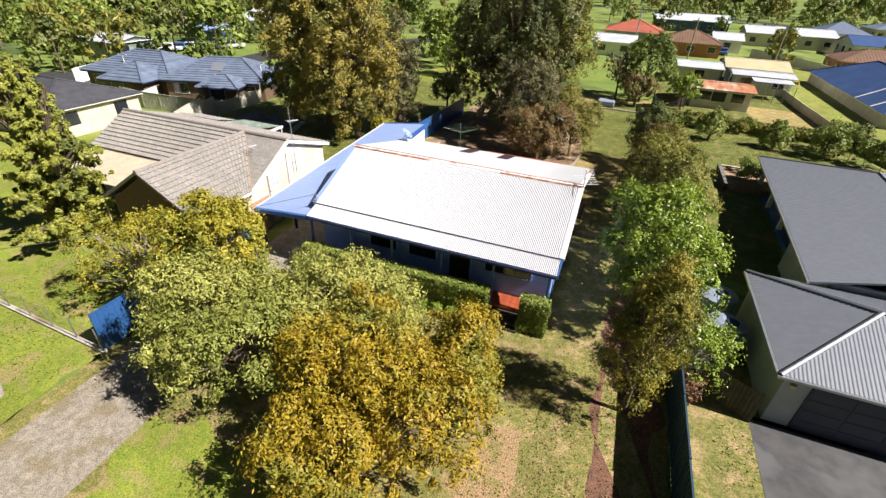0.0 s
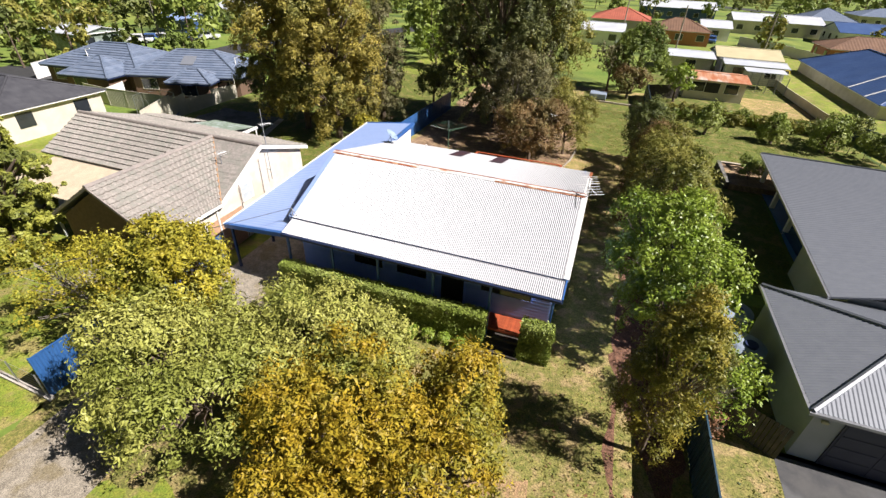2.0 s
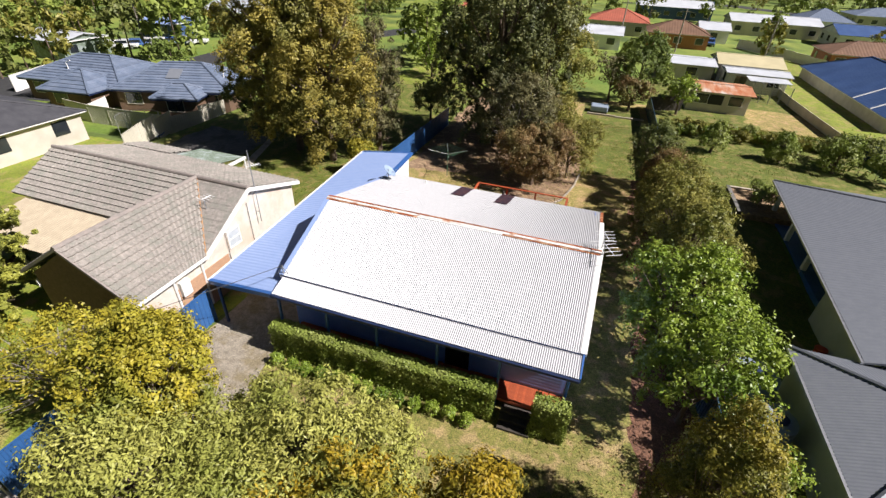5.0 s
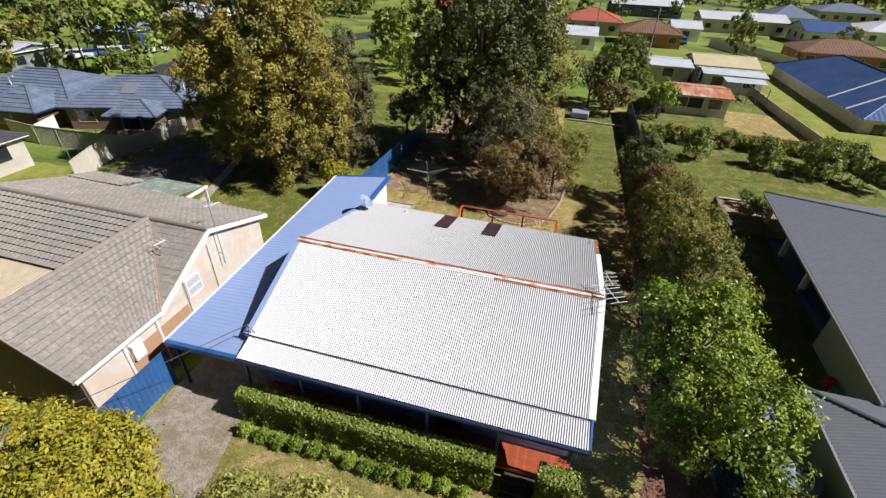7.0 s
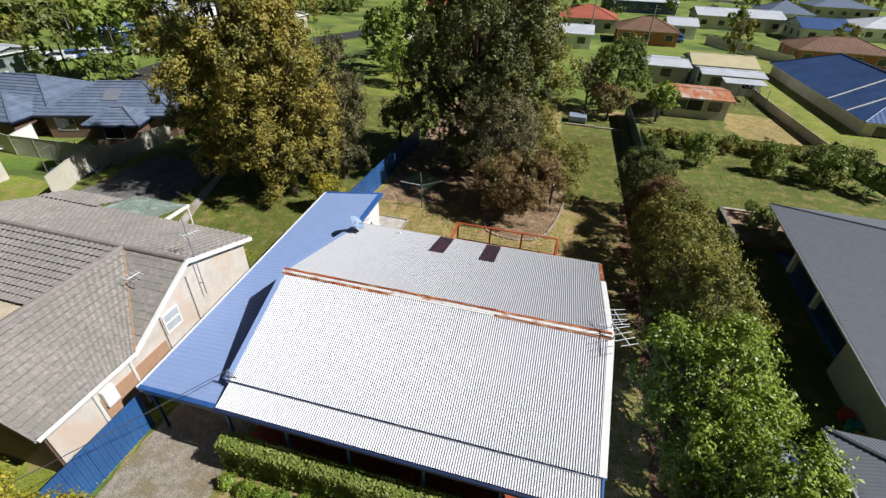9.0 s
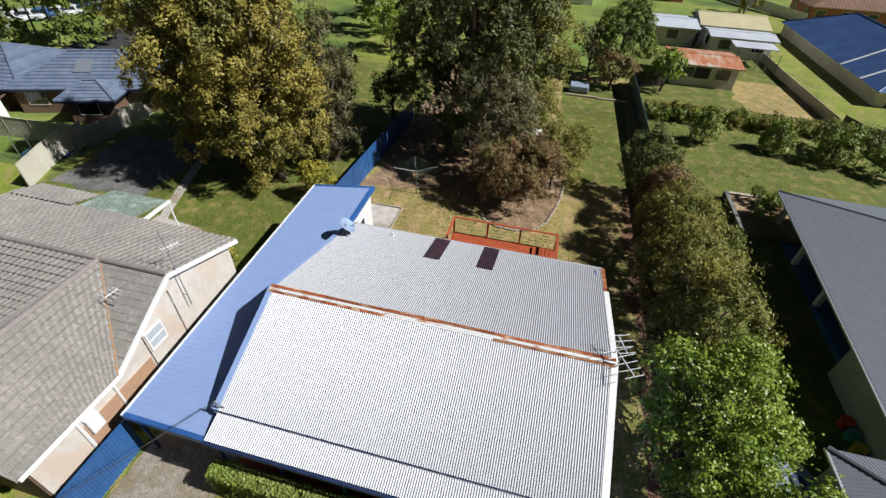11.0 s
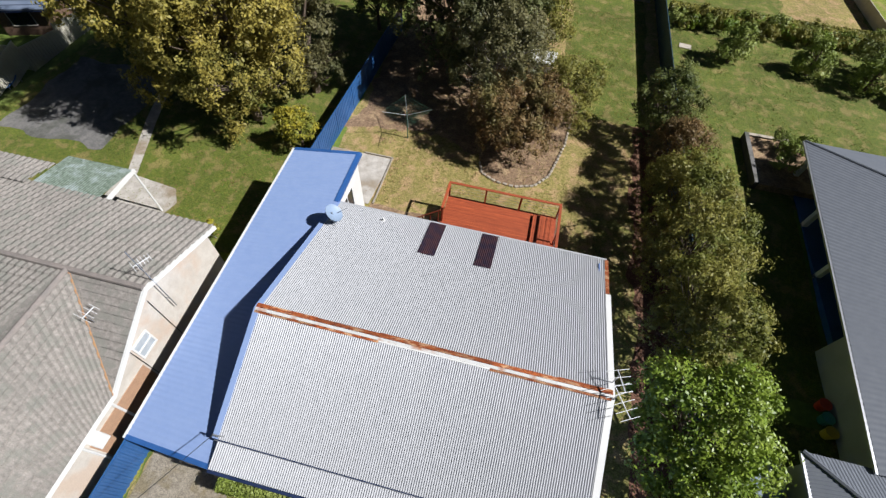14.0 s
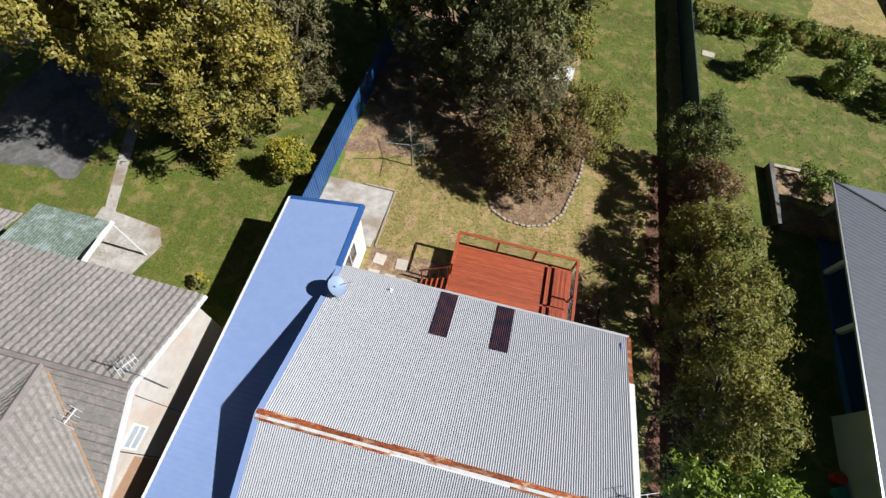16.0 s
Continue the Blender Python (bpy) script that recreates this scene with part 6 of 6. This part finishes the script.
def car(x, y, turn, paint, label):
    """A parked car: body, cabin with windows, four wheels with rims."""
    t = thing("car", (x, y, ground_z(x, y)), label, "car", turn=turn)
    bm = B(-2.15, 2.15, -0.85, 0.85, 0.3, 0.85, bev=0.12)
    part("body", bm, M[paint], t)
    bm = B(-1.3, 1.0, -0.75, 0.75, 0.85, 1.42)
    for v in bm.verts:
        if v.co.z > 1.2:
            v.co.x *= 0.72
            v.co.y *= 0.85
    part("cabin", bm, M[paint], t)
    for s in (-1, 1):
        part("side_window", slab(bmesh.new(), [(-1.0, s * 0.755, 0.92), (0.75, s * 0.755, 0.92), (0.6, s * 0.69, 1.32), (-0.85, s * 0.69, 1.32)], 0.02), M["glass"], t)
        part("end_window", slab(bmesh.new(), [(s * 1.2 - 0.12, -0.62, 0.95), (s * 1.2 - 0.12, 0.62, 0.95), (s * 0.98 - 0.1, 0.55, 1.34), (s * 0.98 - 0.1, -0.55, 1.34)], 0.02), M["glass"], t)
        for q in (-1.3, 1.3):
            wh = part("wheel", tube(bmesh.new(), [(q, s * 0.7, 0.31), (q, s * 0.88, 0.31)], 0.31, 16), M["dark"], t)
            part("rim", tube(bmesh.new(), [(q, s * 0.885, 0.31), (q, s * 0.895, 0.31)], 0.19, 12), M["steel"], wh)
    return t


car(37.5, 70.5, 25, "caryellow", "yellow car parked in a side yard")
car(42.0, 72.5, 15, "carwhite", "white car parked in a side yard")
car(31.0, 100.5, 80, "carblue", "blue car parked before the garage")
car(-4.0, 258.0, 0, "carwhite", "white car on the far road")
car(48.0, 228.0, -45, "carblue", "blue car on the far road")
for i in range(8):
    car(-66.5 + 1.0 * i, 42.0 + 1.5 * i, 20 + 9 * (i % 3), ("carwhite", "carwhite", "carblue")[i % 3], ("white car parked in a row by the side road", "blue car parked in a row by the side road")[i % 3 == 2])
for x, y, h in ((23.0, 87.0, 7.5), (12.5, 92.0, 8.0), (36.0, 79.0, 8.0), (-52.0, 36.0, 8.0)):
    pp = thing("power_pole", (x, y, ground_z(x, y)), "tall pale timber power pole with cross arm", "power pole", "power poles")
    part("pole", tube(bmesh.new(), [(0, 0, -0.1), (0, 0, h)], 0.14, 9, 0.75), M["bark_pale"], pp)
    part("cross_arm", B(-1.0, 1.0, -0.05, 0.05, h - 0.6, h - 0.48), M["bark_pale"], pp)

# far trees: a few forms, placed again and again
def bushy(seed):
    """A full rounded crown that reaches low down."""
    rng = random.Random(seed)
    out = [(0, 0, 3.6, 2.6, 2.5, 3.0)]
    for i in range(9):
        a = i * 2.4 + rng.uniform(-0.4, 0.4)
        z = 1.6 + 4.6 * i / 9 + rng.uniform(-0.4, 0.4)
        q = 2.0 * math.cos((z - 3.2) / 4.6)
        out.append((q * math.cos(a), q * math.sin(a), z, rng.uniform(1.1, 1.7), rng.uniform(1.1, 1.7), rng.uniform(1.1, 1.6)))
    return out


protos = []
for i, lf in enumerate(("leaf_far", "leaf_olive", "leaf_dark", "leaf_far")):
    protos.append(tree("tree", -60 - 9 * i, 52 + 6 * i, 8, bushy(400 + i), lf, "rounded suburban tree among the far houses", 1500, 0.38, seed=410 + i, group="far trees", knob=0.8, limbs=False))
rr = random.Random(77)
SPOTS = []
for i in range(230):
    if i < 60 or i > 150:
        x, y = rr.uniform(-130, -48), rr.uniform(25, 150)
    elif i < 100:
        x, y = rr.uniform(-60, 0), rr.uniform(60, 200)
    else:
        x, y = rr.uniform(-20, 130), rr.uniform(100, 260)
    if any(a - 5 < x < b + 5 and c - 9 < y < d + 4 for a, b, c, d, *_ in FAR):
        continue
    if 12 < x < 60 and y < 190:
        continue
    if -76 < x < -34 and y < 88:
        continue
    SPOTS.append((x, y))
SPOTS += [(-56.5, 37.0), (-48.5, 38.5), (-46, 34.5), (-58, 27), (-61, 22), (-64, 27), (-69, 24), (-74, 30), (-62, 62), (-70, 64), (-84, 44), (-90, 54), (-80, 58), (-96, 40), (-102, 60), (-78, 46), (-24, 40), (-30, 52), (-15, 52), (-4, 60), (2, 70), (-20, 62), (36, 145), (62, 104), (45, 140), (70, 100), (44, 112), (38, 86), (20, 140), (10, 130)]
for i, (x, y) in enumerate(SPOTS):
    s = rr.uniform(0.6, 1.3)
    copy_thing(protos[i % 4], pose(x, y, ground_z(x, y), 0, 0, rr.uniform(0, 360)) @ Matrix.Diagonal((s, s, s * rr.uniform(0.8, 1.2), 1)))
for i in range(45):
    x = 30 + 5.5 * i
    s = rr.uniform(0.9, 1.5)
    copy_thing(protos[(i * 3) % 4], pose(x, 292 - 0.62 * x + rr.uniform(-8, 8), 0, 0, 0, rr.uniform(0, 360)) @ Matrix.Diagonal((s, s, s, 1)))
for i in range(90):
    x = -260 + 6.0 * i
    y = 300 + 30 * math.sin(i * 1.7) - 0.12 * abs(x)
    s = rr.uniform(1.4, 2.2)
    copy_thing(protos[(i * 3) % 4], pose(x, y, 0, 0, 0, rr.uniform(0, 360)) @ Matrix.Diagonal((s, s, s, 1)))


# ---- grass tufts and fallen leaves ----
def scatter(name, boxes, per_m2, size, material, label, seed, flat_leaf=False, slim=0.35):
    """Many small blades or leaves lying about on stretches of ground."""
    rng = np.random.default_rng(seed)
    P = []
    for x0, x1, y0, y1 in boxes:
        n = int((x1 - x0) * (y1 - y0) * per_m2)
        q = np.stack([rng.uniform(x0, x1, n), rng.uniform(y0, y1, n), np.zeros(n)], 1)
        w = np.array([noise.noise((a * 0.7, b * 0.7, seed)) for a, b, _ in q])
        q = q[rng.random(n) < np.clip(0.6 + 1.4 * w, 0.08, 1)]
        q[:, 2] = [ground_z(a, b) + 0.02 for a, b, _ in q]
        P.append(q)
    P = np.concatenate(P)
    d = np.zeros_like(P)
    if flat_leaf:
        d[:, 2] = 1
    else:
        d[:, :2] = rng.normal(size=(len(P), 2))
        d[:, 2] = 0.5
        P[:, 2] += size * 0.3
    ob = leaf_mesh(name, leaves(P, d, size, rng, slim), M[material], None)
    return tagged(ob, label, "grass" if not flat_leaf else "leaves", kind="stuff")


scatter("grass_tufts", [(11.0, 16.8, -14, -5), (0.6, 15.2, 9.5, 20), (9.6, 15.5, 20, 34)], 90, 0.045, "leaf_drygrass", "dry yellow grass tufts in the lawn", 501)
scatter("grass_tufts", [(-16, -3.8, 4.5, 14), (17.3, 30, 18, 33), (18.7, 20, -14, -6.4), (-12, -4, -18, -8)], 60, 0.045, "leaf_lawn", "green grass tufts in the lawn", 502)
scatter("fallen_leaves", [(-2.8, 10, 10, 24), (12.5, 16.8, -12, 12), (9.0, 13, -14, -8), (-12, -4, 5, 12)], 9, 0.05, "leaf_dead", "fallen brown leaves on the ground", 503, True, 0.5)
